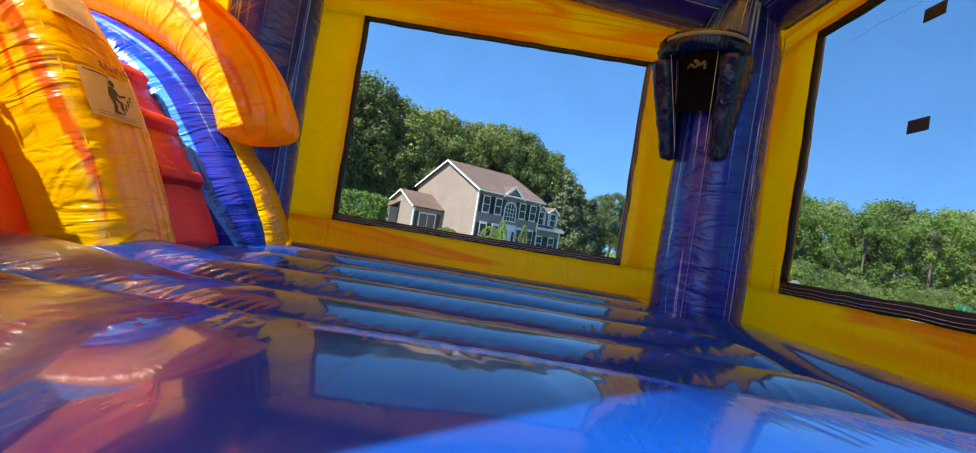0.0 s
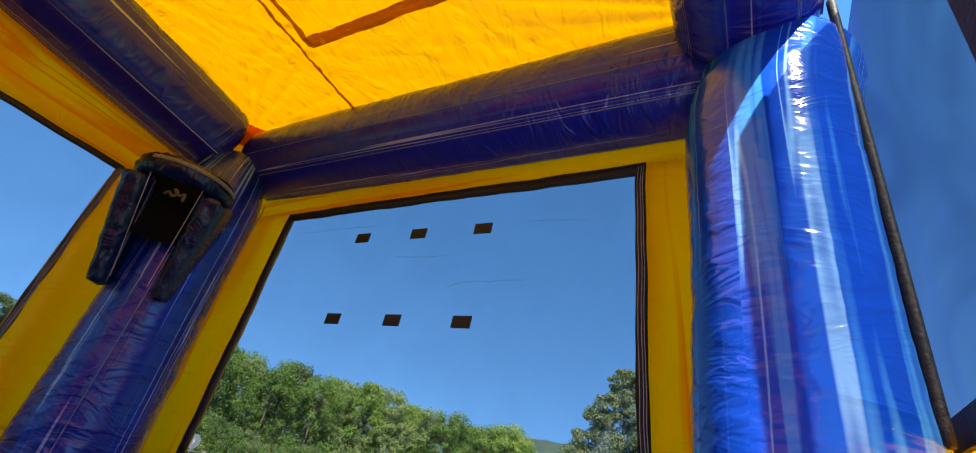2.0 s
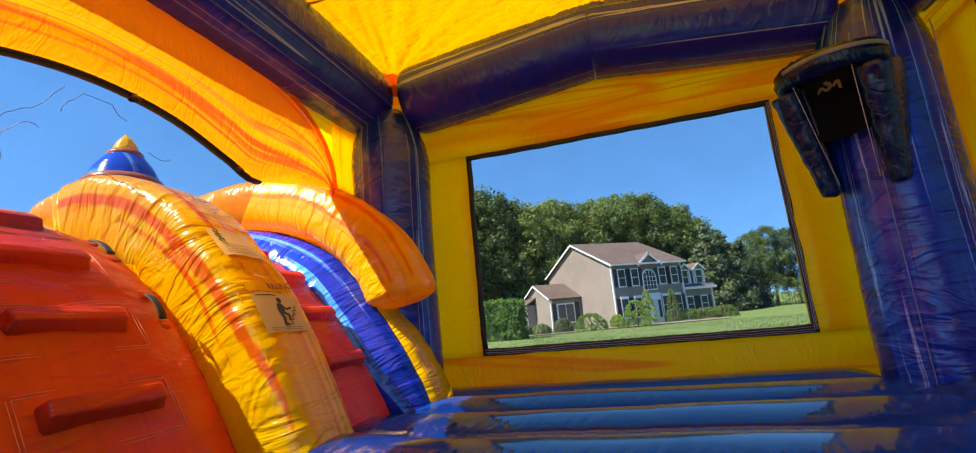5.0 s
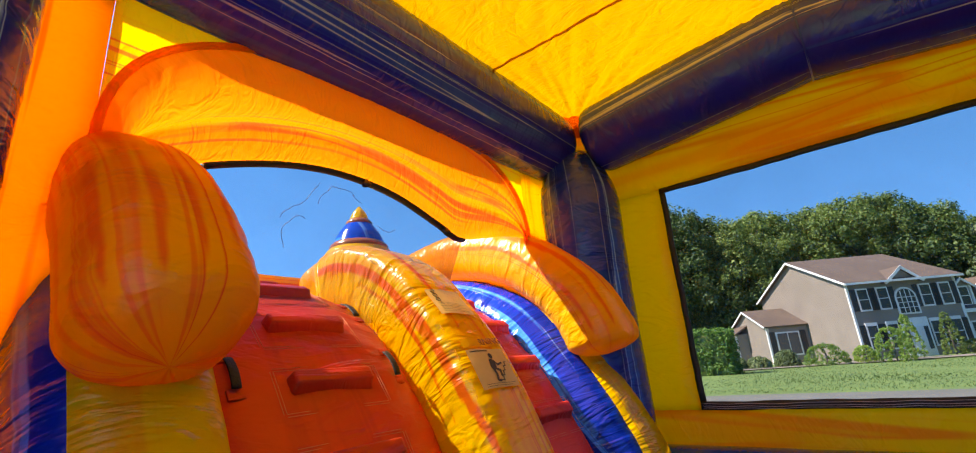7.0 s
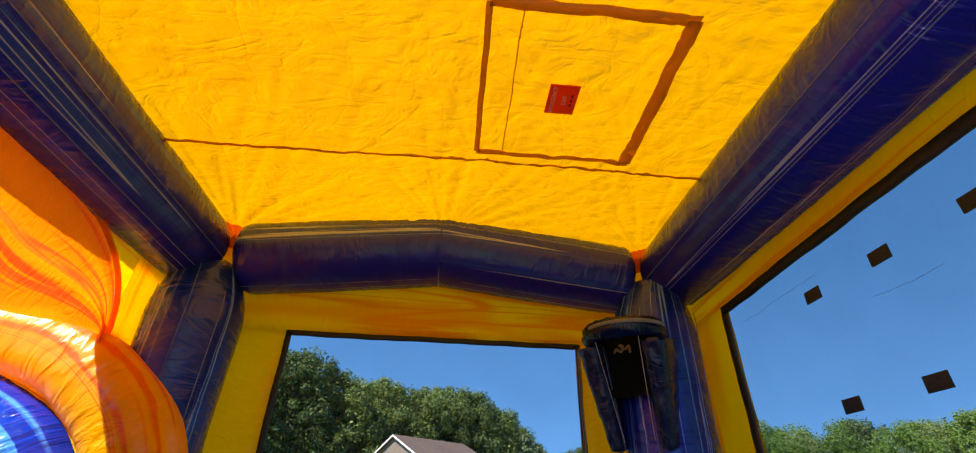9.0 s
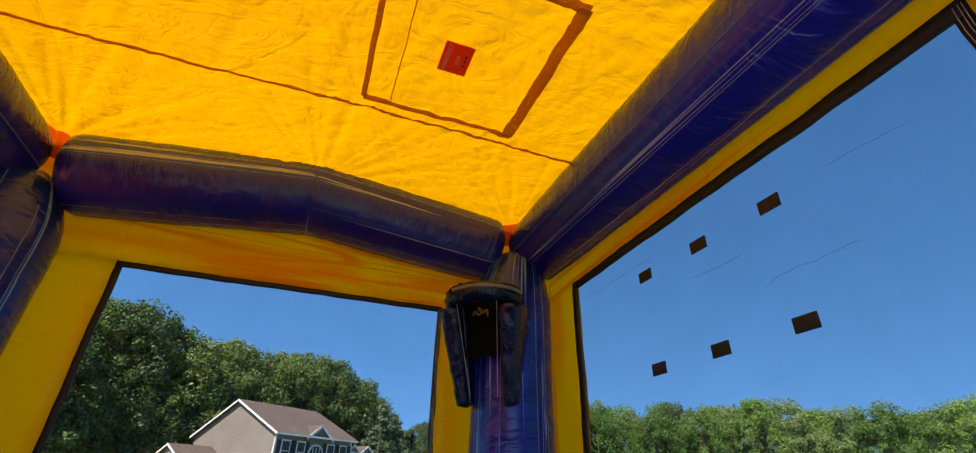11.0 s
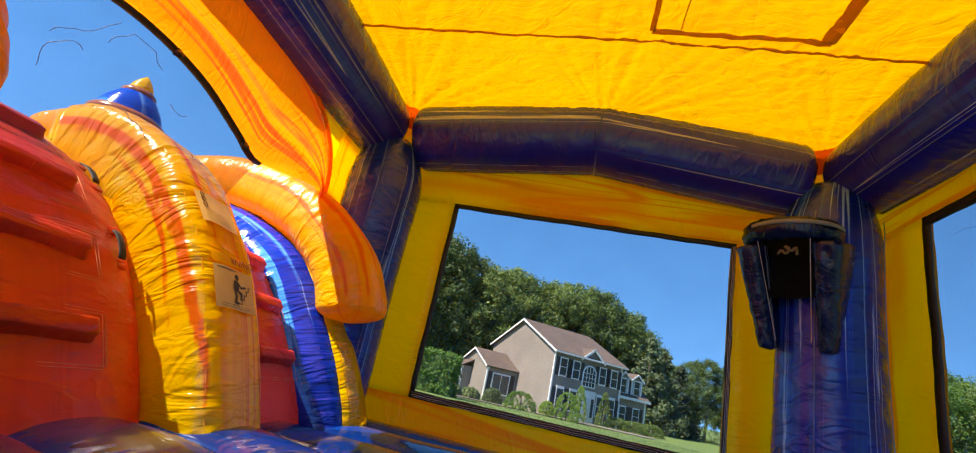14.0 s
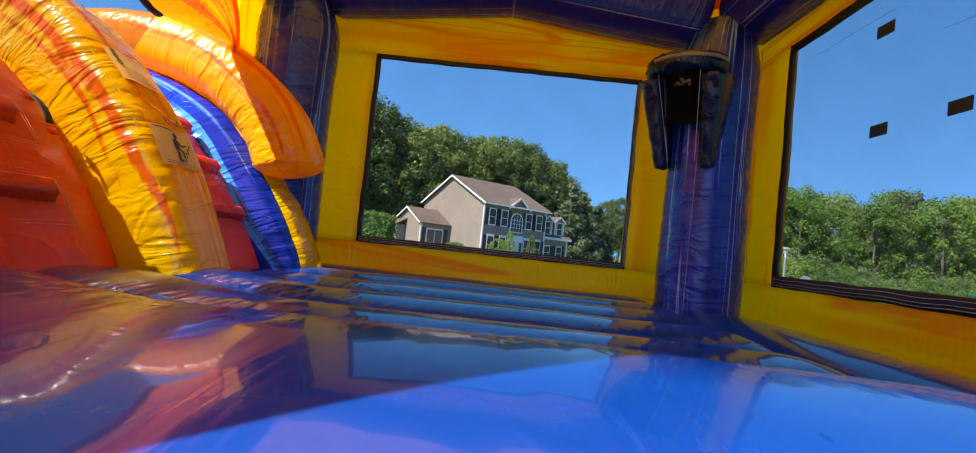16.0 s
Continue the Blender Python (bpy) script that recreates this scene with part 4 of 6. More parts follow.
vs = [(bm.verts.new(p + Vector((-0.01, 0, 0))), bm.verts.new((p.x - 0.25, p.y, 0.9))) for p in top]
for a, b in zip(vs, vs[1:]):
    f = bm.faces.new((a[0], b[0], b[1], a[1]))
    for loop in f.loops:
        loop[uvl].uv = loop.vert.co.yz
part("net", bm, M_NET_CLEAR, wall_west, "thin see-through safety net")
rnd = random.Random(3)
for k in range(7):
    # folds in the net
    y, z = rnd.uniform(1.35, 2.4), rnd.uniform(1.15, 1.5)
    a = rnd.choice((0.3, 1.1, 2.6)) + rnd.uniform(-0.2, 0.2)
    line = []
    for i in range(rnd.randint(8, 16)):
        line.append(Vector((-0.95 - 0.42 * (1.5 - z), y, z)))
        a += rnd.uniform(-0.5, 0.5)
        y, z = y + 0.018 * math.cos(a), min(1.52, z + 0.018 * math.sin(a))
    part("net_fold", sweep(line, 0.0014, 5, (0, 0), up=(1, 0.1, 0.1)), M_WELT, wall_west)
for u in (-0.10, 0.33):
    c = arch_back(u)
    part("tab", sweep([c + Vector((0.0, 0, 0)), c + Vector((0.05, -0.02, -0.04)), c + Vector((0.07, -0.05, -0.06))], 0.012, 8, (0, 0), 1.6), M_BLACK, wall_west, "loose black webbing tab")

turret = thing("turret_cone", "striped inflated cone in orange and blue above the slide", "inflatable cone")


def cone_ring(z0, z1, r0, r1, mat, label):
    bm = bmesh.new()
    uv = bm.loops.layers.uv.verify()
    rows = []
    for i in range(9):
        t = i / 8
        r = r0 + (r1 - r0) * t + 0.012 * math.sin(math.pi * t)
        rows.append([bm.verts.new((-2.29 + r * math.cos(a), 2.965 + r * math.sin(a), z0 + (z1 - z0) * t)) for a in [2 * math.pi * k / 32 for k in range(32)]])
    for i in range(8):
        for k in range(32):
            f = bm.faces.new((rows[i][k], rows[i][(k + 1) % 32], rows[i + 1][(k + 1) % 32], rows[i + 1][k]))
            for loop in f.loops:
                loop[uv].uv = (loop.vert.co.z, loop.vert.co.y)
    return part("cone_band", bm, mat, turret, label)


cone_ring(1.54, 1.645, 0.30, 0.243, M_BOLSTER, "yellow band")
cone_ring(1.645, 1.70, 0.243, 0.211, M_MAROON, "maroon band")
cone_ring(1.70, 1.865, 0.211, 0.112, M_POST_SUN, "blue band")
cone_ring(1.865, 1.915, 0.112, 0.079, M_MAROON, "maroon band")
cone_ring(1.915, 2.035, 0.079, 0.006, M_BOLSTER, "orange tip")
part("shaft", sweep([Vector((-2.29, 2.965, -0.5 + 0.1 * i)) for i in range(21)], 0.25, 32, (0, 0.2), up=(1, 0, 0)), M_BLUE, turret)

# ---- outdoors ----
def gz(x, y):
    """Height of the ground: level by the inflatable, falling gently away from it."""
    dx, dy = x - 1.0, y - 0.6
    r = math.hypot(dx, dy)
    s = 0.012 + (0.010 * (dy / r) ** 2 if dy > 0 and r > 0 else 0)
    return -0.5 - s * max(0.0, min(r, 46.0) - 6.0)


def leafy(name, c1, c2, c3, glow=0.35):
    m, n, l, p = shader(name)
    geo = n.new("ShaderNodeNewGeometry")
    info = n.new("ShaderNodeObjectInfo")
    col = ramp(n, l, geo.outputs["Random Per Island"], [(0.0, c1), (0.55, c2), (1.0, c3)])
    hsv = n.new("ShaderNodeHueSaturation")
    mr = n.new("ShaderNodeMapRange")
    mr.inputs[3].default_value, mr.inputs[4].default_value = 0.62, 1.36
    l.new(info.outputs["Random"], mr.inputs[0])
    l.new(mr.outputs[0], hsv.inputs["Value"])
    hr = n.new("ShaderNodeMapRange")
    hr.inputs[3].default_value, hr.inputs[4].default_value = 0.518, 0.484
    l.new(info.outputs["Random"], hr.inputs[0])
    l.new(hr.outputs[0], hsv.inputs["Hue"])
    l.new(col, hsv.inputs["Color"])
    l.new(hsv.outputs[0], p.inputs["Base Color"])
    p.inputs["Roughness"].default_value = 0.6
    t = n.new("ShaderNodeBsdfTranslucent")
    l.new(hsv.outputs[0], t.inputs["Color"])
    mx = n.new("ShaderNodeMixShader")
    mx.inputs[0].default_value = glow
    l.new(p.outputs[0], mx.inputs[1])
    l.new(t.outputs[0], mx.inputs[2])
    l.new(mx.outputs[0], n["Material Output"].inputs["Surface"])
    return m


M_LEAF = leafy("leaves", (0.05, 0.095, 0.018), (0.112, 0.178, 0.036), (0.22, 0.295, 0.066), 0.40)
M_LEAF_SUN = leafy("roadside_leaves", (0.14, 0.21, 0.07), (0.20, 0.28, 0.095), (0.25, 0.33, 0.125), 0.5)
M_LEAF_BRIGHT = leafy("bright_leaves", (0.14, 0.24, 0.04), (0.20, 0.32, 0.055), (0.26, 0.38, 0.075), 0.5)
M_NEEDLE = leafy("needles", (0.085, 0.13, 0.055), (0.15, 0.20, 0.085), (0.23, 0.28, 0.13), 0.35)
M_HEDGE = leafy("hedge_leaves", (0.09, 0.19, 0.025), (0.16, 0.29, 0.04), (0.24, 0.38, 0.06), 0.45)
M_FIR = leafy("fir_needles", (0.035, 0.065, 0.024), (0.06, 0.10, 0.038), (0.10, 0.14, 0.055), 0.25)
M_TUFT = leafy("pale_grass_blades", (0.16, 0.22, 0.08), (0.22, 0.28, 0.11), (0.28, 0.34, 0.15))
M_BARK = plain("bark", (0.10, 0.08, 0.065), (0.18, 0.15, 0.125), 0.9, 5, 0.6)

# ground, one sheet to the horizon
bm = bmesh.new()
RAD = [0.01, 4, 6, 9, 12, 15, 18, 22, 26, 30, 35, 40, 46, 55, 70, 100, 160, 300, 700, 2500]
rows = [[bm.verts.new((1 + r * math.cos(a), 0.6 + r * math.sin(a), gz(1 + r * math.cos(a), 0.6 + r * math.sin(a)) + (0.05 * noise.noise(Vector((r * math.cos(a) * 0.2, r * math.sin(a) * 0.2, 0))) if 12 < r < 200 else 0))) for a in [2 * math.pi * k / 96 for k in range(96)]] for r in RAD]
for a, b in zip(rows, rows[1:]):
    for k in range(96):
        bm.faces.new((a[k], b[k], b[(k + 1) % 96], a[(k + 1) % 96]))
bm.faces.new(rows[0][::-1])
tagged(finish("ground", bm, M_GRASS), "mown green lawn reaching to the woods", "ground", kind="structure")


def ribbon(name, ctrl, width, mat, lift, label, cat):
    pts = spline([(x, y, 0) for x, y in ctrl], 1.0)
    bm = bmesh.new()
    prev = None
    for i, p in enumerate(pts):
        d = (pts[min(i + 1, len(pts) - 1)] - pts[max(i - 1, 0)]).normalized()
        s = Vector((-d.y, d.x, 0))
        row = []
        for k in (-0.5, -0.25, 0, 0.25, 0.5):
            q = p + s * (width * k + (0.12 * noise.noise(p * 0.7) if abs(k) == 0.5 else 0))
            row.append(bm.verts.new((q.x, q.y, gz(q.x, q.y) + lift)))
        if prev:
            for k in range(4):
                bm.faces.new((prev[k], row[k], row[k + 1], prev[k + 1]))
        prev = row
    return tagged(finish(name, bm, mat), label, cat, kind="structure")


ribbon("road", [(-70, 12.4), (-20, 12.2), (4, 12.3), (20, 14.2), (34, 18.0), (60, 25), (95, 33)], 3.9, M_ROAD, 0.09, "grey asphalt road past the lawn", "road")


# grass blades on the lawn beyond the windows
def lawn_blades():
    r = random.Random(9)
    verts, faces = [], []
    while len(faces) < 60000:
        az, d = radians(r.uniform(-32, 84)), 7 + 38 * r.random() ** 1.4
        x, y = 1.05 + d * math.sin(az), 0.6 + d * math.cos(az)
        if abs(y - 12.3 - max(0.0, x - 6) * 0.2) < 3.6 and d < 40:
            continue
        z, h, w, t = gz(x, y), r.uniform(0.02, 0.055), 0.003 * d ** 0.5 + 0.006, r.uniform(0, 3.14)
        k = len(verts)
        verts += [(x - w * math.cos(t), y - w * math.sin(t), z - 0.03), (x + w * math.cos(t), y + w * math.sin(t), z - 0.03), (x + r.uniform(-0.05, 0.05), y + r.uniform(-0.05, 0.05), z + h)]
        faces.append((k, k + 1, k + 2))
    me = bpy.data.meshes.new("grass_blades")
    me.from_pydata(verts, [], faces)
    me.materials.append(leafy("grass_blade", (0.08, 0.14, 0.025), (0.12, 0.19, 0.04), (0.18, 0.24, 0.07), 0.4))
    return tagged(new("grass_blades", me), "short mown grass blades on the lawn", "grass", kind="stuff")


lawn_blades()


# plants
def leaves(rng, centres, per, spread, size, flat_=0.0):
    """Leaf sprays, each a bent pair of small quads, round the given centres."""
    verts, faces = [], []
    for c, r in centres:
        for _ in range(per):
            d = Vector((rng.gauss(0, 1), rng.gauss(0, 1), rng.gauss(0, 1)))
            d.normalize()
            p = c + Vector((d.x, d.y, d.z * (1 - flat_))) * r * spread * rng.random() ** 0.4
            nrm = (d + Vector((rng.uniform(-0.8, 0.8), rng.uniform(-0.8, 0.8), rng.uniform(0.0, 0.9)))).normalized()
            a = nrm.orthogonal().normalized()
            a.rotate(Matrix.Rotation(rng.uniform(0, 6.3), 3, nrm))
            b = nrm.cross(a)
            s = size * rng.uniform(0.6, 1.35)
            k = len(verts)
            verts += [p - a * s, p - b * s * 0.55 + nrm * s * 0.12, p + a * s, p + b * s * 0.55 + nrm * s * 0.12]
            faces.append((k, k + 1, k + 2, k + 3))
    return verts, faces


def leaf_mesh(name, verts, faces, mat, parent, label=""):
    me = bpy.data.meshes.new(name)
    me.from_pydata([tuple(v) for v in verts], [], faces)
    me.materials.append(mat)
    ob = new(name, me)
    ob.parent = parent
    if label:
        ob["label"] = label
    return ob


def broad_tree(h, r, seed, mat, label, bare=0.22, group="woodland trees"):
    rng = random.Random(seed)
    t = thing("tree", label, "tree", group=group)
    lean = Vector((rng.uniform(-0.4, 0.4), rng.uniform(-0.4, 0.4), 0))
    trunk = spline([(0, 0, -0.3), tuple(lean * 0.5 + Vector((0, 0, h * 0.35))), tuple(lean + Vector((0, 0, h * 0.8)))], 0.7)
    part("trunk", sweep(trunk, lambda s: 0.22 * h / 14 * (1.15 - s), 8, (0, 0), up=(1, 0, 0)), M_BARK, t)
    centres = []
    for k in range(105):
        f = rng.random()
        z = h * (bare + (0.97 - bare) * f)
        prof = math.sin(math.pi * min(1.0, (0.18 + 0.80 * f) if bare > 0.1 else (0.36 + 0.62 * f))) ** 0.55
        a = rng.uniform(0, 6.283)
        rr = r * prof * math.sqrt(rng.uniform(0.15, 1.0)) * rng.uniform(0.72, 1.12)
        centres.append((Vector((rr * math.cos(a), rr * math.sin(a), z)) + lean * f, rng.uniform(0.045, 0.125) * h * 0.75))
    for k in range(7):
        c = centres[k * 4][0]
        z0 = max(1.0, c.z - rng.uniform(0.12, 0.22) * h)
        part("limb", sweep(spline([(lean.x * 0.5, lean.y * 0.5, z0), tuple(Vector((c.x * 0.5, c.y * 0.5, (z0 + c.z) / 2 + 0.2))), tuple(c)], 0.6), lambda s: 0.07 * h / 14 * (1.2 - s), 6, (0, 0), up=(1, 0.2, 0)), M_BARK, t)
    v, f = leaves(rng, centres, 165, 1.0, 0.0078 * h + 0.03)
    leaf_mesh("crown", v, f, mat, t)
    return t


def conifer(h, r, seed, label, group="woodland conifers", dense=1.0, mat=None):
    rng = random.Random(seed)
    t = thing("conifer", label, "tree", group=group)
    part("trunk", sweep([Vector((0, 0, -0.3 + h * i / 12)) for i in range(13)], lambda s: 0.018 * h * (1.05 - s), 8, (0, 0), up=(1, 0, 0)), M_BARK, t)
    centres = []
    tiers = int(22 * dense)
    fine = 1 if dense < 1.5 else 0.62
    for k in range(tiers):
        f = k / tiers
        z = h * (0.06 + 0.92 * f)
        for j in range(max(3, int((9 * (1 - f) + 2) * dense * (1.0 if dense < 1.5 else 1.6)))):
            a = rng.uniform(0, 6.283)
            rr = r * (1 - f) ** 0.75 * rng.uniform(0.35, 1.1)
            centres.append((Vector((rr * math.cos(a), rr * math.sin(a), z - 0.10 * rr + rng.uniform(-0.2, 0.2))), 0.085 * fine * h * (1.1 - 0.6 * f)))
    v, f = leaves(rng, centres, 80 if fine == 1 else 115, 1.0, (0.013 * h + 0.05) * (1 if fine == 1 else 0.40), 0.3)
    leaf_mesh("crown", v, f, mat or M_FIR, t)
    return t


TREES = [
    broad_tree(16, 5.2, 1, M_LEAF, "tall leafy green tree at the edge of the woods"),
    broad_tree(15, 4.6, 2, M_LEAF, "tall leafy green tree at the edge of the woods", 0.28),
    broad_tree(15, 5.6, 3, M_LEAF, "broad leafy green tree at the edge of the woods", 0.15),
    broad_tree(10, 4.2, 4, M_LEAF_BRIGHT, "bright green leafy tree beyond the road fence", 0.08),
    broad_tree(9.5, 3.8, 5, M_LEAF_SUN, "leafy green tree beyond the road fence", 0.06),
    broad_tree(9.5, 4.4, 6, M_LEAF_BRIGHT, "round bright green tree beyond the road fence", 0.05),
]
PINES = [conifer(13, 3.6, 11, "dark green conifer beside the woods"), conifer(12, 5.9, 12, "large full grey-green pine on the lawn", "", 1.9, M_NEEDLE)]
used = set()


def put_tree(k, az, d, height, turn, stock=None):
    """Sets a tree of that stock at a bearing and distance from the room, at a height in metres."""
    stock = stock or TREES
    x, y = 1.05 + d * math.sin(radians(az)), 0.6 + d * math.cos(radians(az))
    base = stock[k]
    top = {0: 16, 1: 15, 2: 15, 3: 10, 4: 9.5, 5: 9.5}[k] if stock is TREES else (13, 12)[k]
    s = height / top
    m = pose(x, y, gz(x, y), 0, 0, turn) @ Matrix.Diagonal((s, s, s, 1))
    if (id(stock), k) not in used:
        used.add((id(stock), k))
        base.matrix_basis = m
        return base
    ob = base
    sc, ob.scale = ob.scale.copy(), (1, 1, 1)
    made = copy_thing(ob, m)
    ob.scale = sc
    return made


rng = random.Random(77)
# behind the house: bearing, distance, elevation of the top
for az, d, el in [(-25, 60, 15.0), (-21.5, 62, 15.4), (-19, 64, 15.0), (-16.8, 62, 15.3), (-14.2, 64, 14.8), (-12.5, 66, 13.6), (-10.6, 64, 13.2), (-8.6, 70, 13.2), (-6.3, 72, 12.6), (-4.2, 70, 13.0),
                  (-2.2, 72, 13.3), (-0.3, 70, 13.2), (1.5, 73, 12.6), (3.2, 71, 12.2), (5.0, 74, 11.2), (6.6, 72, 10.4), (8.2, 76, 9.0), (13.2, 80, 6.6), (15.0, 78, 6.9), (17.0, 80, 6.5), (19.0, 80, 6.4),
                  (-23, 74, 13), (-18, 76, 13), (-15, 76, 13), (-11.5, 76, 12), (-7.5, 80, 12), (-3.2, 82, 12), (0.8, 84, 11.5), (4.2, 84, 10.6), (7.4, 84, 9.0), (10.0, 86, 6.5), (11.8, 88, 6.0)]:
    h = 0.45 + d * math.tan(radians(el)) + 1.35
    put_tree(rng.choice((0, 1, 2)), az + rng.uniform(-0.3, 0.3), d, h * rng.uniform(0.97, 1.02), rng.uniform(0, 360))
for az, d, el in [(8.8, 66, 8.6), (10.4, 68, 7.3), (12.1, 74, 5.9)]:
    put_tree(0, az, d, 0.45 + d * math.tan(radians(el)) + 1.35, rng.uniform(0, 360), PINES)
# beyond the fence
for az, d, el in [(30, 50, 9.2), (33, 48, 9.0), (36, 52, 8.0), (38.5, 48, 7.9), (41, 52, 8.7), (43.5, 50, 8.2), (46, 54, 8.2), (48.5, 54, 8.6), (51, 55, 8.3), (53.5, 58, 7.0), (56, 54, 7.0), (58.3, 53, 7.1), (60.5, 60, 6.0), (62.5, 58, 6.6), (64.6, 58, 7.1), (66.4, 64, 5.6),
                  (31, 62, 8.8), (35, 64, 8.6), (39.5, 64, 8.8), (44.5, 66, 8.2), (49.5, 68, 8.4), (54.5, 70, 6.9), (60, 74, 6.0), (65.5, 76, 5.6), (68.5, 92, 3.9), (70, 96, 3.6), (71.5, 90, 3.9)]:
    h = 0.42 + d * math.tan(radians(el + 0.15 + 0.6 * max(0.0, min(1.0, (az - 48) / 8)))) + 1.0
    put_tree(rng.choice((3, 4, 5)), az, d, h, rng.uniform(0, 360))
put_tree(1, 77.0, 36, 0.4 + 36 * math.tan(radians(16.2)) + 0.9, 40, PINES)
put_tree(1, 82.5, 40, 11.5, 200, PINES)


def shrub(name, x, y, w, d, h, seed, mat, label, group="", boxy=False, blades=False):
    r = random.Random(seed)
    t = thing(name, label, "hedge" if boxy else "shrub", (x, y, gz(x, y)), group)
    centres = []
    if boxy:
        for _ in range(int(16 * (w * d + w * h + d * h))):
            p = Vector((r.uniform(-0.5, 0.5), r.uniform(-0.5, 0.5), r.uniform(0, 1)))
            k = r.choice("xyyz")
            p[0 if k == "x" else 1 if k == "y" else 2] = r.choice((-0.5, 0.5)) if k != "z" else 1
            centres.append((Vector((p.x * w, p.y * d, max(0.05, p.z * h * r.uniform(0.95, 1.03)))), 0.24))
        v, f = leaves(r, centres, 22, 1.0, 0.085)
    else:
        for _ in range(170):
            a, q = r.uniform(0, 6.283), r.random()
            rr = math.sqrt(r.uniform(0.7, 1)) * ((1 - q ** 2.6) ** 0.45 if h < 1.4 * w else (1 - q * 0.97) ** 0.62)
            lump = 1 + 0.13 * noise.noise(Vector((math.cos(a) * 1.7, math.sin(a) * 1.7, q * 3 + seed)))
            centres.append((Vector((rr * math.cos(a) * w * 0.45 * lump, rr * math.sin(a) * d * 0.45 * lump, 0.08 + q * h * 0.9)), 0.035 * w + 0.04))
        v, f = leaves(r, centres, 40, 1.0, 0.042 if not blades else 0.08, -1.4 if blades else 0.0)
    part("stem", sweep([Vector((0, 0, -0.2)), Vector((0, 0, h * 0.3)), Vector((0, 0, h * 0.55))], 0.06, 6, (0, 0), up=(1, 0, 0)), M_BARK, t)
    leaf_mesh("foliage", v, f, mat, t)
    if boxy:
        part("branches", box(-w / 2 + 0.2, w / 2 - 0.2, -d / 2 + 0.2, d / 2 - 0.2, 0, h - 0.2, 0.05), M_LEAF, t)
    return t


def bearing(az, d):
    return 1.05 + d * math.sin(radians(az)), 0.6 + d * math.cos(radians(az))


hx, hy = bearing(-17.0, 34)
shrub("hedge", hx, hy, 5.4, 2.4, 2.6, 5, M_HEDGE, "tall clipped green hedge beside the house", boxy=True)
for i, (az, d, w, h, mat, bl, lab) in enumerate([
    (-12.4, 42, 1.5, 1.1, M_TUFT, True, "pale tuft of ornamental grass by the annex"), (-10.4, 42, 1.7, 1.0, M_TUFT, True, "pale tuft of ornamental grass by the annex"),
    (-7.9, 43, 1.8, 1.5, M_TUFT, True, "loose grey-green shrub in front of the house"), (-4.6, 41, 2.9, 2.05, M_LEAF_BRIGHT, False, "wide yellow-green shrub in front of the house"),
    (-1.6, 42, 1.5, 1.6, M_LEAF_BRIGHT, False, "rounded yellow-green shrub in front of the house"), (0.6, 41.5, 2.3, 2.3, M_LEAF_BRIGHT, False, "large round green shrub by the front door"),
    (1.9, 45, 1.8, 3.3, M_LEAF_BRIGHT, False, "tall conical evergreen by the front door"), (4.6, 48.0, 1.7, 3.3, M_LEAF, False, "tall dark evergreen shrub by the wall"),
    (6.2, 49, 2.6, 1.4, M_LEAF, False, "low dark shrub along the wall"), (7.9, 50, 2.8, 1.4, M_LEAF, False, "low dark shrub along the wall"), (9.6, 52, 2.8, 1.5, M_LEAF, False, "low dark shrub along the wall")]):
    x, y = bearing(az, d)
    shrub("shrub", x, y, w, w, h * (0.72 if h < 2.1 else 1.0), 30 + i, mat, lab, "shrubs in front of the house", blades=bl)
x, y = bearing(69.9, 25)
shrub("grass_tuft", x, y, 2.2, 1.6, 0.75, 61, M_TUFT, "clump of tall ornamental grass by the road", blades=True)
x, y = bearing(66.2, 60)
shrub("shrub", x, y, 2.6, 2.2, 2.2, 62, leafy("yellow_leaves", (0.2, 0.2, 0.03), (0.3, 0.28, 0.03), (0.34, 0.32, 0.06)), "yellow flowering bush by the far drive", "")
for i in range(22):
    az = 31 + i * 1.65
    x, y = bearing(az, 31.5 / math.cos(radians(az)) if az < 40 else min(41 + (az - 40) * 0.8, 55))
    shrub("undergrowth", x, y, 4.2, 3.0, rng.uniform(1.6, 3.2), 80 + i, rng.choice((M_LEAF_SUN, M_LEAF_SUN, M_LEAF_BRIGHT)), "leafy undergrowth below the trees", "undergrowth along the fence")

for i, az in enumerate((10.5, 12.5, 14.3, 16.2, 18.0, 19.8)):
    x, y = bearing(az, 76)
    shrub("undergrowth", x, y, 5.5, 3.0, 3.4 + 0.5 * (i % 2), 140 + i, M_LEAF, "dark leafy undergrowth below the woodland trees", "undergrowth along the lawn")

# planting bed in front of the house
bm = bmesh.new()
edge = []
for k in range(48):
    a = 2 * math.pi * k / 48
    az, d = -1.6 + 11.8 * math.cos(a), 43.6 + 2.6 * math.sin(a) + 0.34 * (11.8 * math.cos(a)) + 0.35 * math.sin(5 * a)
    x, y = bearing(az, d)
    edge.append(bm.verts.new((x, y, gz(x, y) + 0.07)))
bm.faces.new(edge)
bmesh.ops.triangulate(bm, faces=bm.faces[:])
tagged(finish("planting_bed", bm, plain("pale_mulch", (0.20, 0.165, 0.13), (0.30, 0.26, 0.21), 0.9, 6, 0.6)), "pale gravel planting bed in front of the house", "planting bed", kind="structure")

# far hill
bm = bmesh.new()
prev = None
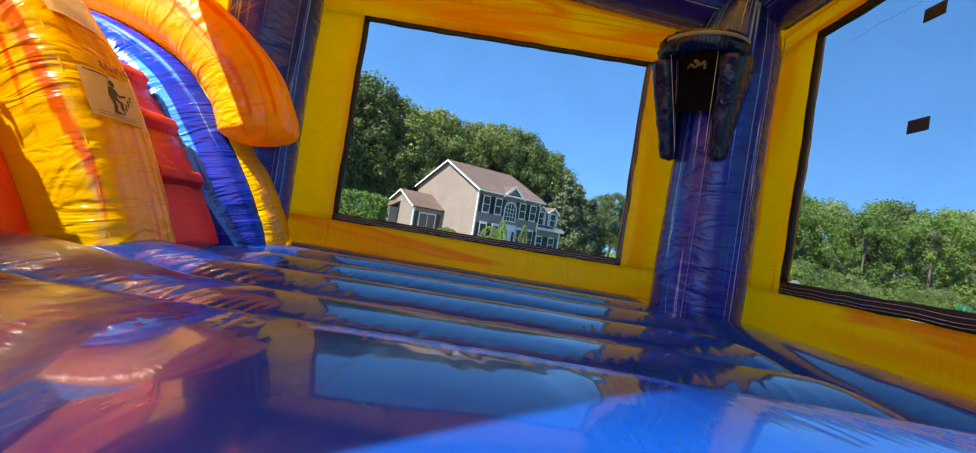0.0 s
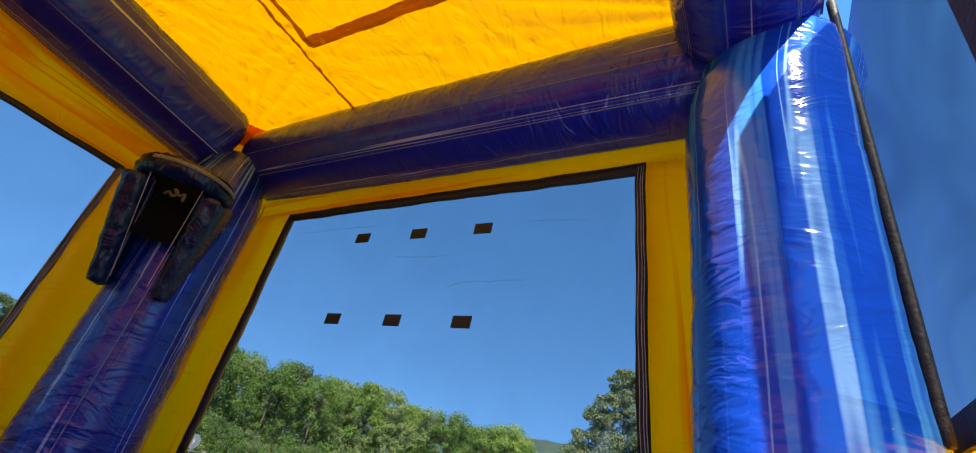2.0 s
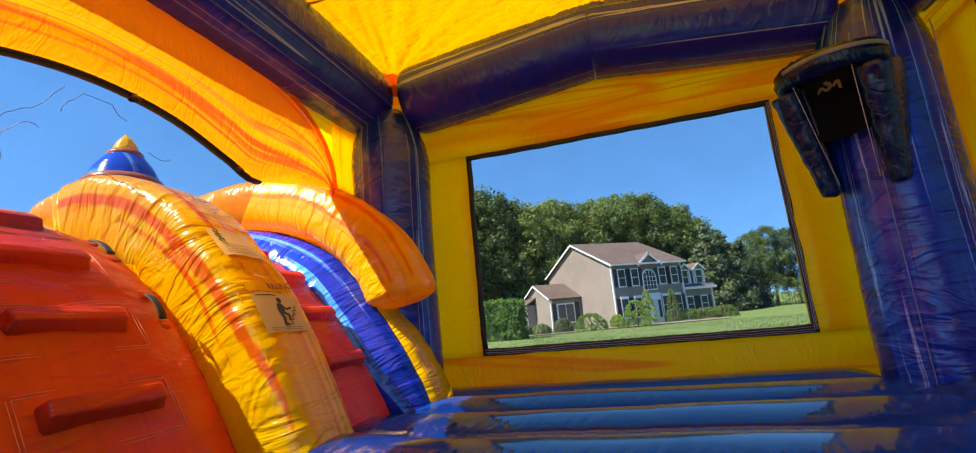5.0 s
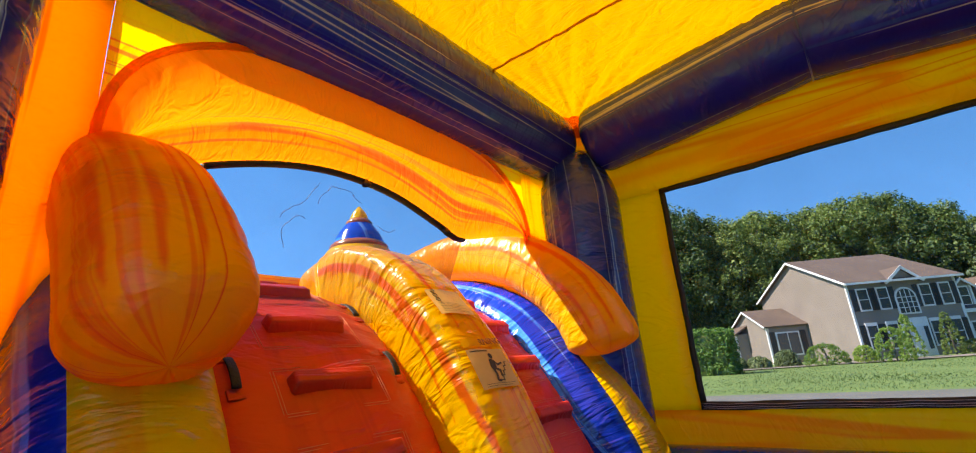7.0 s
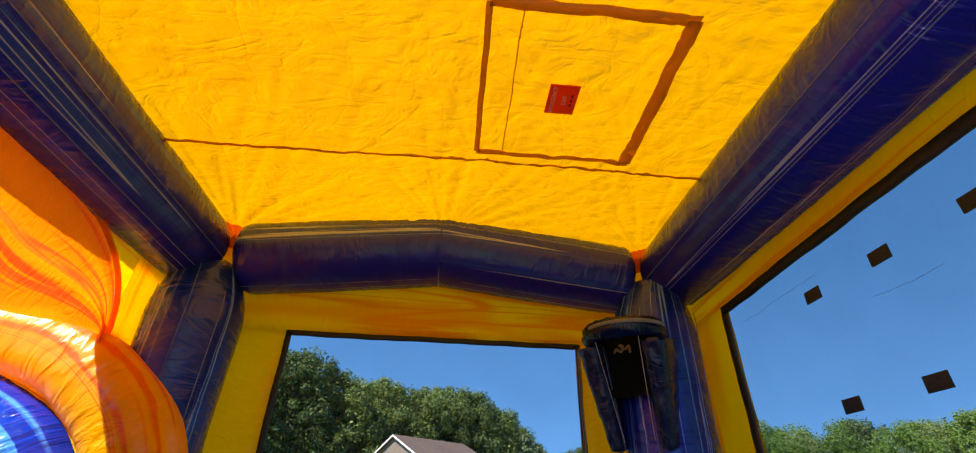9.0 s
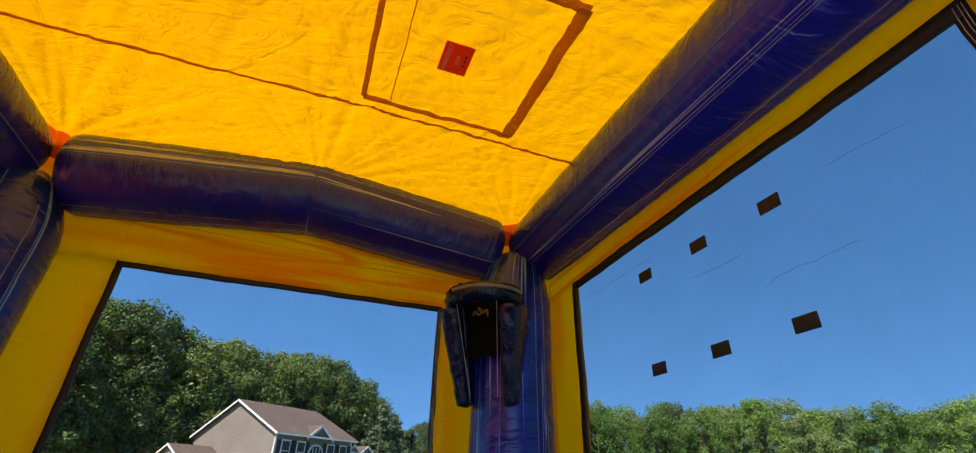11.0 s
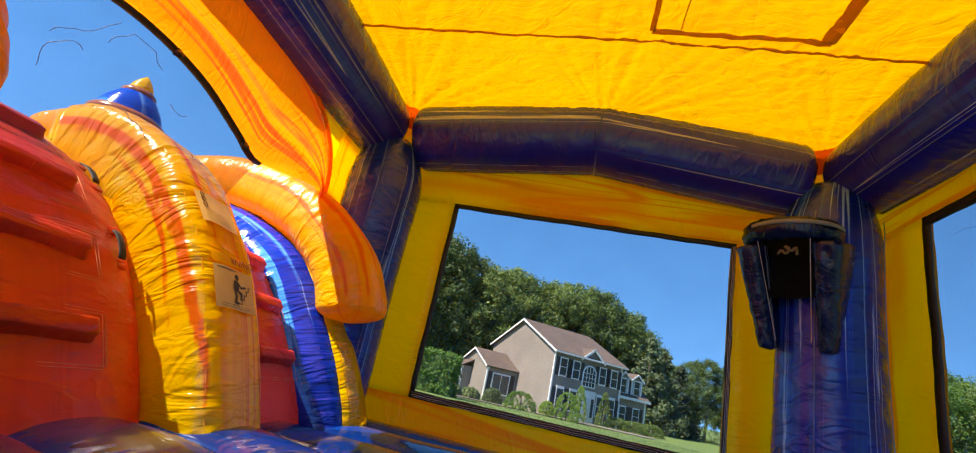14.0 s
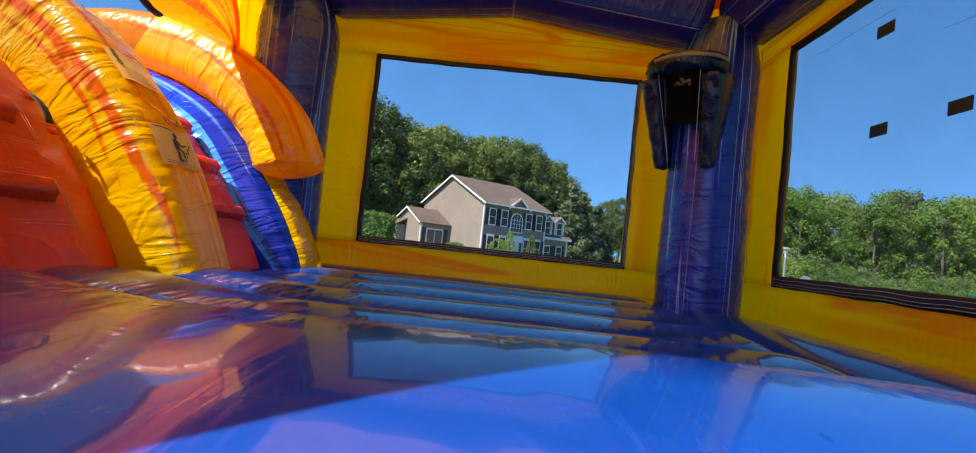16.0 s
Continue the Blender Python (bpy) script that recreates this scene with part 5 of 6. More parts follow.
for i in range(90):
    az = radians(20 + i * 0.9)
    row = []
    for j in range(10):
        d = 620 + j * 30
        hgt = 108 * (0.72 + 0.28 * math.sin((az - radians(38)) * 2.1)) * math.sin(math.pi / 2 * min(1, j / 8)) + 4 * noise.noise(Vector((az * 60, j * 0.9, 0))) * (j > 0)
        row.append(bm.verts.new((d * math.sin(az), d * math.cos(az), -2 + hgt)))
    if prev:
        for j in range(9):
            bm.faces.new((prev[j], row[j], row[j + 1], prev[j + 1]))
    prev = row
M_HILL = plain("far_woods", (0.03, 0.06, 0.045), (0.055, 0.09, 0.06), 0.9, 0.09, 1.0)
tagged(finish("far_hill", bm, M_HILL), "wooded hill on the far horizon", "hill", kind="structure")

# ---- the house ----
M_SIDING = plain("taupe_siding", (0.235, 0.195, 0.168), (0.265, 0.22, 0.19), 0.7, 3, 0.1)
M_SHINGLE = plain("brown_shingles", (0.095, 0.064, 0.050), (0.15, 0.106, 0.085), 0.9, 3, 0.5)
M_TRIM = plain("white_trim", (0.72, 0.72, 0.74), (0.8, 0.8, 0.8), 0.5, 5, 0.05)
M_SHUTTER = plain("dark_shutters", (0.012, 0.014, 0.02), (0.02, 0.022, 0.03), 0.5, 10, 0.1)
M_PANE, _n, _l, _p = shader("window_glass")
_p.inputs["Base Color"].default_value = (0.05, 0.06, 0.07, 1)
_p.inputs["Roughness"].default_value = 0.05
_p.inputs["Specular IOR Level"].default_value = 0.8
M_GREY = plain("grey_metal", (0.35, 0.36, 0.37), (0.42, 0.43, 0.44), 0.4, 10, 0.05, 0.5)
M_WOOD = plain("weathered_wood", (0.17, 0.155, 0.13), (0.27, 0.245, 0.21), 0.85, 12, 0.4)
M_STREET = plain("street_sign_green", (0.01, 0.16, 0.09), (0.012, 0.2, 0.11), 0.5, 10, 0.05)
M_CARPAINT = plain("white_car_paint", (0.7, 0.7, 0.72), (0.75, 0.75, 0.77), 0.25, 5, 0.02)

house = thing("house", "two-storey taupe house with white trim and brown roof", "house", (-0.25, 47.94, gz(-0.25, 47.94)))
house.rotation_euler = (0, 0, math.atan2(0.59, 0.81))
FL, DP, EAVE, RIDGE = 8.4, 13.1, 6.05, 8.95


def lap_siding(y0, y1, top, nrm_x, parent, name="siding_board", x=0.0, along="y", step=0.22):
    """Boards of siding, each a thin lapped wedge; top(a) gives the wall's height at a."""
    n = int(max(top(y0 + (y1 - y0) * k / 20) for k in range(21)) / step) + 1
    bm = bmesh.new()
    for i in range(n):
        z0, z1 = i * step, (i + 1) * step
        span = [y0 + (y1 - y0) * k / 60 for k in range(61) if top(y0 + (y1 - y0) * k / 60) >= z0 + step * 0.5]
        if len(span) < 2:
            continue
        a, b = span[0], span[-1]
        for s0, s1, q0, q1 in ((a, b, z0, z1),):
            o0, o1 = -0.018, -0.008
            quad = [(o0, s0, q0), (o0, s1, q0), (o1, s1, q1), (o1, s0, q1)]
            low = [(0.02, s0, q0), (0.02, s1, q0), (o0, s1, q0), (o0, s0, q0)]
            for f in (quad, low):
                bm.faces.new([bm.verts.new((x + px * nrm_x, py, pz) if along == "y" else (py, x + px * nrm_x, pz)) for px, py, pz in f])
    return part(name, bm, M_SIDING, parent, "horizontal lapped siding", smooth=False)


def gable_h(y):
    return EAVE + (RIDGE - EAVE) * (1 - abs(y - DP / 2) / (DP / 2))


walls = part("walls", box(0, FL, 0, DP, -0.4, EAVE), M_SIDING, house, smooth=False)
bm = bmesh.new()
for x in (0.0, FL):
    bm.faces.new([bm.verts.new(p) for p in ((x, 0, EAVE), (x, DP, EAVE), (x, DP / 2, RIDGE))])
part("gable", bm, M_SIDING, house, smooth=False)
lap_siding(0, DP, gable_h, 1, house)
lap_siding(0, FL, lambda a: EAVE, 1, house, along="x")


def slab(pts, thick, mat, parent, name, label=""):
    """A flat slab with the given outline and a thickness below it."""
    bm = bmesh.new()
    a = [bm.verts.new(p) for p in pts]
    nrm = (a[1].co - a[0].co).cross(a[2].co - a[0].co).normalized()
    if nrm.z < 0:
        nrm = -nrm
    b = [bm.verts.new(v.co - nrm * thick) for v in a]
    bm.faces.new(a)
    bm.faces.new(b[::-1])
    for i in range(len(a)):
        j = (i + 1) % len(a)
        bm.faces.new((a[i], b[i], b[j], a[j]))
    bmesh.ops.recalc_face_normals(bm, faces=bm.faces[:])
    return part(name, bm, mat, parent, label, smooth=False)


ov, of = 0.35, 0.55
drop = ov * (RIDGE - EAVE) / (DP / 2)
low = of * (RIDGE - EAVE) / (DP / 2)
slab([(-ov, -of, EAVE - low + 0.12), (FL + ov, -of, EAVE - low + 0.12), (FL + ov, DP / 2, RIDGE + 0.12), (-ov, DP / 2, RIDGE + 0.12)], 0.16, M_SHINGLE, house, "roof")
slab([(-ov, DP + ov, EAVE - drop + 0.12), (FL + ov, DP + ov, EAVE - drop + 0.12), (FL + ov, DP / 2, RIDGE + 0.12), (-ov, DP / 2, RIDGE + 0.12)], 0.16, M_SHINGLE, house, "roof")
for sgn in (0, 1):
    y0, y1, z0 = (-of, DP / 2, EAVE - low) if sgn == 0 else (DP + ov, DP / 2, EAVE - drop)
    slab([(-ov - 0.04, y0, z0 + 0.10), (-ov + 0.02, y0, z0 + 0.10), (-ov + 0.02, y1, RIDGE + 0.10), (-ov - 0.04, y1, RIDGE + 0.10)], 0.17, M_TRIM, house, "rake_board")
part("fascia", box(-ov, FL + ov, -of - 0.05, -of + 0.02, EAVE - low - 0.06, EAVE - low + 0.1), M_TRIM, house, smooth=False)
part("corner_board", box(-0.06, 0.09, -0.06, 0.09, -0.3, EAVE), M_TRIM, house, smooth=False)
part("corner_board", box(FL - 0.14, FL + 0.05, -0.07, 0.12, -0.3, EAVE), M_TRIM, house, smooth=False)


def house_window(x, z, w, h, y=-0.04, shutters=True, parent=None, crown=False):
    win = part("window", box(x - w / 2 - 0.09, x + w / 2 + 0.09, y - 0.07, y + 0.03, z - 0.09, z + h + (0.22 if crown else 0.09)), M_TRIM, parent or house, "white framed sash window", smooth=False)
    for k in (0, 1):
        part("pane", box(x - w / 2, x + w / 2, y - 0.085, y - 0.05, z + h / 2 * k + 0.03, z + h / 2 * (k + 1) - 0.03), M_PANE, win, smooth=False)
    if shutters:
        for s in (-1, 1):
            cx = x + s * (w / 2 + 0.34)
            part("shutter", box(cx - 0.21, cx + 0.21, y - 0.06, y + 0.0, z - 0.06, z + h + 0.06, 0.01), M_SHUTTER, win, "dark louvred shutter", smooth=False)
    return win


for x in (1.05, 2.6, 5.9, 7.4):
    house_window(x, 3.75, 0.72, 1.6)
for x in (1.05, 2.6, 5.9, 7.4):
    house_window(x, 0.75, 0.72, 1.8, crown=True)
# gabled bay over the door with an arched window
slab([(2.75, -0.5, 5.75), (4.25, -0.5, 6.95), (4.25, 2.6, 6.95), (2.75, 2.6, 5.75)], 0.14, M_SHINGLE, house, "porch_roof")
slab([(5.75, -0.5, 5.75), (4.25, -0.5, 6.95), (4.25, 2.6, 6.95), (5.75, 2.6, 5.75)], 0.14, M_SHINGLE, house, "porch_roof")
bm = bmesh.new()
for y in (-0.25,):
    bm.faces.new([bm.verts.new(p) for p in ((3.0, y, 5.7), (5.5, y, 5.7), (4.25, y, 6.75))])
part("porch_gable", bm, M_SIDING, house, smooth=False)
for s in (-1, 1):
    slab([(4.25 + s * 1.55, -0.55, 5.72), (4.25 + s * 1.55, -0.48, 5.72), (4.25, -0.48, 6.94), (4.25, -0.55, 6.94)], 0.2, M_TRIM, house, "rake_board")


def arched(r, z, h, y, grow, mat, parent, name, depth):
    bm = bmesh.new()
    pts = [(-r - grow, z - grow), (r + grow, z - grow)] + [((r + grow) * math.cos(math.pi * k / 16), z + h + (r + grow) * math.sin(math.pi * k / 16)) for k in range(17)]
    a = [bm.verts.new((4.25 + px, y, pz)) for px, pz in pts]
    b = [bm.verts.new((4.25 + px, y - depth, pz)) for px, pz in pts]
    bm.faces.new(b)
    for i in range(len(a)):
        j = (i + 1) % len(a)
        bm.faces.new((a[i], a[j], b[j], b[i]))
    bmesh.ops.recalc_face_normals(bm, faces=bm.faces[:])
    return part(name, bm, mat, parent, "", smooth=False)


aw = arched(0.72, 3.3, 1.15, -0.03, 0.12, M_TRIM, house, "window", 0.1)
arched(0.70, 3.3, 1.15, -0.10, 0.0, M_PANE, aw, "pane", 0.05)
for k in (-0.36, 0.0, 0.36):
    part("muntin", box(4.25 + k - 0.022, 4.25 + k + 0.022, -0.18, -0.14, 3.3, 4.9 + (0.22 if k == 0 else 0.1)), M_TRIM, aw, smooth=False)
for z in (3.7, 4.1, 4.5):
    part("muntin", box(3.55, 4.95, -0.18, -0.14, z - 0.022, z + 0.022), M_TRIM, aw, smooth=False)
door = part("front_door", box(3.2, 5.3, -0.14, 0.02, -0.1, 2.9), M_TRIM, house, "white front door surround with side lights", smooth=False)
part("door_leaf", box(3.8, 4.7, -0.2, -0.12, 0.0, 2.25, 0.02), M_TRIM, door)
part("side_light", box(3.38, 3.66, -0.2, -0.12, 0.5, 2.2), M_PANE, door, smooth=False)
part("side_light", box(4.84, 5.12, -0.2, -0.12, 0.5, 2.2), M_PANE, door, smooth=False)

# lower wing with two dormers
WX0, WX1, WE = FL + 0.02, 12.5, 3.2
part("wing_walls", box(WX0, WX1, 0.5, 8.0, -0.4, WE), M_SIDING, house, smooth=False)
lap_siding(WX0, WX1, lambda a: WE, 1, house, x=0.5, along="x")
slab([(WX0, 0.1, WE), (WX1 + 0.3, 0.1, WE), (WX1 + 0.3, 4.25, 5.9), (WX0, 4.25, 5.9)], 0.16, M_SHINGLE, house, "wing_roof")
slab([(WX0, 8.4, WE), (WX1 + 0.3, 8.4, WE), (WX1 + 0.3, 4.25, 5.9), (WX0, 4.25, 5.9)], 0.16, M_SHINGLE, house, "wing_roof")
part("fascia", box(WX0, WX1 + 0.3, 0.04, 0.12, WE - 0.25, WE + 0.02), M_TRIM, house, smooth=False)
part("corner_board", box(WX1 - 0.14, WX1 + 0.05, 0.44, 0.6, -0.3, WE), M_TRIM, house, smooth=False)
for x in (9.35, 11.2):
    house_window(x, 0.7, 0.75, 1.5, y=0.46)
    dorm = part("dormer", box(x - 0.72, x + 0.72, 0.7, 3.6, WE + 0.1, 5.1), M_SIDING, house, "gabled dormer with white trim", smooth=False)
    for s in (-1, 1):
        slab([(x + s * 0.95, 0.5, 4.98), (x, 0.5, 5.72), (x, 4.2, 5.72), (x + s * 0.95, 4.2, 4.98)], 0.1, M_SHINGLE, dorm, "dormer_roof")
        slab([(x + s * 0.95, 0.44, 4.98), (x, 0.44, 5.72), (x, 0.5, 5.72), (x + s * 0.95, 0.5, 4.98)], 0.16, M_TRIM, dorm, "rake_board")
    bm = bmesh.new()
    bm.faces.new([bm.verts.new(p) for p in ((x - 0.72, 0.69, 5.08), (x + 0.72, 0.69, 5.08), (x, 0.69, 5.65))])
    part("dormer_gable", bm, M_SIDING, dorm, smooth=False)
    house_window(x, WE + 0.35, 0.7, 1.4, y=0.68, shutters=False)
    for s in (-1, 1):
        part("corner_board", box(x + s * 0.66 - 0.08, x + s * 0.66 + 0.08, 0.62, 0.72, WE + 0.1, 5.1), M_TRIM, dorm, smooth=False)

# small annex on the gable side
AX0, AY0, AY1, AE, AR = -3.65, 6.3, 13.0, 3.35, 4.95
part("annex_walls", box(AX0, -0.02, AY0, AY1, -0.4, AE), M_SIDING, house, smooth=False)
bm = bmesh.new()
bm.faces.new([bm.verts.new(p) for p in ((AX0, AY0, AE), (AX0, AY1, AE), (AX0, (AY0 + AY1) / 2, AR))])
part("annex_gable", bm, M_SIDING, house, smooth=False)
am = (AY0 + AY1) / 2
lap_siding(AY0, AY1, lambda a: AE + (AR - AE) * (1 - abs(a - am) / (AY1 - am)), 1, house, x=AX0)
lap_siding(AX0, -0.05, lambda a: AE, 1, house, x=AY0, along="x")
for s in (-1, 1):
    ye = am + s * (AY1 - am + 0.3)
    slab([(AX0 - 0.3, ye, AE - 0.05), (0.0, ye, AE - 0.05), (0.0, am, AR + 0.1), (AX0 - 0.3, am, AR + 0.1)], 0.14, M_SHINGLE, house, "annex_roof")
    slab([(AX0 - 0.36, ye, AE - 0.07), (AX0 - 0.29, ye, AE - 0.07), (AX0 - 0.29, am, AR + 0.08), (AX0 - 0.36, am, AR + 0.08)], 0.15, M_TRIM, house, "rake_board")
part("corner_board", box(AX0 - 0.06, AX0 + 0.14, AY0 - 0.06, AY0 + 0.12, -0.3, AE), M_TRIM, house, smooth=False)
part("corner_board", box(AX0 - 0.06, AX0 + 0.1, AY1 - 0.16, AY1 + 0.06, -0.3, AE), M_TRIM, house, smooth=False)
aw = part("window", box(-3.0, -0.9, AY0 - 0.09, AY0 - 0.02, 0.65, 2.75), M_TRIM, house, "wide white framed window", smooth=False)
for k in range(2):
    part("pane", box(-2.88 + k * 0.98, -2.0 + k * 0.98, AY0 - 0.12, AY0 - 0.08, 0.78, 2.62), M_PANE, aw, smooth=False)
for x in (-3.32, -0.55):
    part("shutter", box(x - 0.24, x + 0.24, AY0 - 0.08, AY0 - 0.03, 0.6, 2.8, 0.01), M_SHUTTER, aw, "dark louvred shutter", smooth=False)
bump = part("annex_bay", box(AX0 - 1.2, AX0 - 0.04, am + 0.4, AY1 - 0.2, -0.4, 2.9), M_SIDING, house, "small projecting bay", smooth=False)
slab([(AX0 - 1.5, am + 0.1, 2.85), (AX0, am + 0.1, 3.7), (AX0, AY1 + 0.1, 3.7), (AX0 - 1.5, AY1 + 0.1, 2.85)], 0.12, M_SHINGLE, bump, "bay_roof")
part("corner_board", box(AX0 - 1.26, AX0 - 1.08, am + 0.34, am + 0.5, -0.3, 2.9), M_TRIM, bump, smooth=False)

# roadside things
FENCE = spline([(13, 24.0, 0), (17, 24.6, 0), (26.5, 24.5, 0), (36, 26.0, 0), (46, 28.2, 0), (56, 30.5, 0)], 2.45)
fence = thing("rail_fence", "weathered wooden post and rail fence along the road", "fence")
for i, p in enumerate(FENCE):
    z = gz(p.x, p.y)
    part("post", box(p.x - 0.08, p.x + 0.08, p.y - 0.08, p.y + 0.08, z - 0.1, z + 0.74, 0.015), M_WOOD, fence, smooth=False)
    if i:
        q = FENCE[i - 1]
        for hgt in (0.32, 0.62):
            a, b = Vector((q.x, q.y, gz(q.x, q.y) + hgt)), Vector((p.x, p.y, z + hgt))
            part("rail", sweep([a, a.lerp(b, 0.5) + Vector((0, 0, -0.015)), b], 0.05, 6, (0, 0), 0.5), M_WOOD, fence)
x, y = bearing(61, 26.5)
mb = thing("mailbox_post", "white roadside mailbox post with a cross arm", "mailbox", (x, y, gz(x, y)))
part("post", box(-0.06, 0.06, -0.06, 0.06, -0.1, 1.0, 0.01), M_TRIM, mb, smooth=False)
part("arm", box(-0.5, 0.25, -0.05, 0.05, 0.62, 0.72, 0.01), M_TRIM, mb, smooth=False)
part("box", box(-0.50, -0.12, -0.06, 0.06, 0.72, 0.80, 0.02), M_TRIM, mb)
x, y = bearing(33.7, 30)
sg = thing("round_road_sign", "grey back of a road sign on a metal pole", "road sign", (x, y, gz(x, y)))
part("pole", sweep([Vector((0, 0, -0.1 + 0.25 * i)) for i in range(6)], 0.03, 8, (0, 0), up=(1, 0, 0)), M_GREY, sg)
bm = bmesh.new()
bmesh.ops.create_cone(bm, cap_ends=True, segments=8, radius1=0.36, radius2=0.36, depth=0.02, matrix=pose(0, 0, 1.05, 90, 22.5, 0) @ Matrix.Identity(4))
part("plate", bm, M_GREY, sg, "grey sign plate", smooth=False)
x, y = bearing(31.9, 24)
lp = thing("street_lamp", "grey street lamp with a small lantern on a slim post", "street lamp", (x, y, gz(x, y)))
part("post", sweep([Vector((0, 0, -0.1 + 0.225 * i)) for i in range(11)], 0.045, 10, (0, 0), up=(1, 0, 0)), M_GREY, lp)
bm = bmesh.new()
bmesh.ops.create_cone(bm, cap_ends=True, segments=16, radius1=0.07, radius2=0.15, depth=0.2, matrix=pose(0, 0, 2.23))
part("lantern", bm, plain("frosted_lantern", (0.55, 0.55, 0.52), (0.65, 0.65, 0.62), 0.4, 10, 0.05), lp, "pale frosted lantern", smooth=False)
bm = bmesh.new()
bmesh.ops.create_cone(bm, cap_ends=True, segments=16, radius1=0.2, radius2=0.13, depth=0.07, matrix=pose(0, 0, 2.37))
part("cap", bm, M_GREY, lp, "grey lantern cap", smooth=False)
x, y = bearing(45.9, 32)
ss = thing("street_sign", "green street name sign on a thin pole", "street sign", (x, y, gz(x, y)))
part("pole", sweep([Vector((0, 0, -0.1 + 0.3 * i)) for i in range(6)], 0.03, 8, (0, 0), up=(1, 0, 0)), M_STREET, ss)
part("blade", box(-0.42, 0.42, -0.012, 0.012, 1.25, 1.42, 0.004), M_STREET, ss, smooth=False)
x, y = bearing(68.6, 78)
car = thing("car", "white car parked far off by the road", "car", (x, y, gz(x, y) + 0.1))
bm = box(-2.2, 2.2, -0.85, 0.85, 0.3, 0.85, 0.12)
part("body", bm, M_CARPAINT, car)
bm = box(-1.3, 1.2, -0.75, 0.75, 0.8, 1.42, 0.1)
for v in bm.verts:
    if v.co.z > 1.2:
        v.co.x *= 0.72
part("cabin", bm, M_PANE, car)
for sx in (-1.35, 1.35):
    for sy in (-0.8, 0.8):
        bm = bmesh.new()
        bmesh.ops.create_cone(bm, cap_ends=True, segments=16, radius1=0.33, radius2=0.33, depth=0.2, matrix=pose(sx, sy, 0.33, 90))
        part("wheel", bm, M_SHUTTER, car)

# ---- fittings inside the room ----
# basketball hoop on the post
hoop = thing("basketball_hoop", "dark blue inflated basketball hoop with side pads on the post", "basketball hoop")
HC = Vector((2.275, 3.545, 1.71))
OUT, SIDE = Vector((-0.62, -0.785, 0)).normalized(), Vector((0.785, -0.62, 0)).normalized()
ring = []
for k in range(33):
    a = math.pi * (-0.10 + 1.20 * k / 32)
    ring.append(HC - SIDE * (0.215 * math.cos(a)) + OUT * (0.17 * math.sin(a)))
part("ring", sweep(ring, 0.07, 36, (0.3, 0.3), 0.95, pucker=0.16, gathers=(1.57, 0.2), deep=0.08), M_HOOP, hoop, "dark inflated ring")
part("stripe", sweep([p + (p - HC).normalized() * 0.066 + Vector((0, 0, 0.016)) for p in ring[11:-3]], 0.013, 8, (0, 0), 0.35, up=(0, 0, 1)), M_STRIPE, hoop, "pale stripe round the ring")
for s in (-1, 1):
    # each pad leans back towards its foot and reaches to the post
    pts = []
    for i in range(31):
        q = i / 30
        front, rear = 0.16 - 0.24 * q, -0.24 - 0.05 * q
        pts.append((HC + SIDE * (0.215 - 0.055 * q) * s + OUT * (front + rear) / 2 + Vector((0, 0, -0.03 - 0.66 * q))))
    part("side_pad", sweep(pts, lambda q: (0.40 - 0.19 * q) / 2 * (1 - 0.05 * math.exp(-((q - 0.55) / 0.03) ** 2)), 48, (0.08, 0.16), 0.46, up=tuple(OUT), pucker=0.07, seed=s * 3.1, square=3.2, gathers=(0.6, 2.5), deep=0.06), M_HOOP, hoop, "navy inflated side pad")
    edge = [p + OUT * ((0.40 - 0.19 * i / 30) / 2 - 0.002) - SIDE * 0.07 * s for i, p in enumerate(pts)][1:-2]
    part("piping", sweep(edge, 0.002, 6, (0, 0), up=(0.2, 0.9, 0.1)), M_THREAD, hoop, "pale edge piping")
# black sheet behind the ring, against the post, in place of the shade there
bm = bmesh.new()
rows = []
for i in range(13):
    t = i / 12
    row = []
    for k in range(15):
        a = math.pi * k / 14
        q = HC + SIDE * (0.22 - 0.05 * t) * math.cos(a) - OUT * (0.085 * math.sin(a) - 0.02 - 0.03 * t) + Vector((0, 0, 0.05 - 0.44 * t))
        row.append(bm.verts.new(q + OUT * 0.012 * noise.noise(q * 14)))
    rows.append(row)
for p, q in zip(rows, rows[1:]):
    for k in range(14):
        bm.faces.new((p[k], p[k + 1], q[k + 1], q[k]))
part("backing", bm, M_DARK, hoop, "black sheet standing for the shade behind the ring")
knot = [(-1.5, 0.0, -0.02), (-0.9, 0.02, 0.0), (-0.3, 0.03, -0.025), (0.1, 0.01, 0.012), (-0.4, 0.035, 0.02), (0.4, 0.03, -0.01), (0.9, 0.02, 0.015), (1.1, 0.03, -0.04)]
part("knot", sweep(spline([HC + SIDE * k * 0.045 + OUT * (0.02 + d) + Vector((0, 0, -0.10 + z)) for k, d, z in knot], 0.012), 0.008, 8, (0.5, 0.5), up=(0, 0, 1)), M_ROPE, hoop, "tan cord end inside the ring")

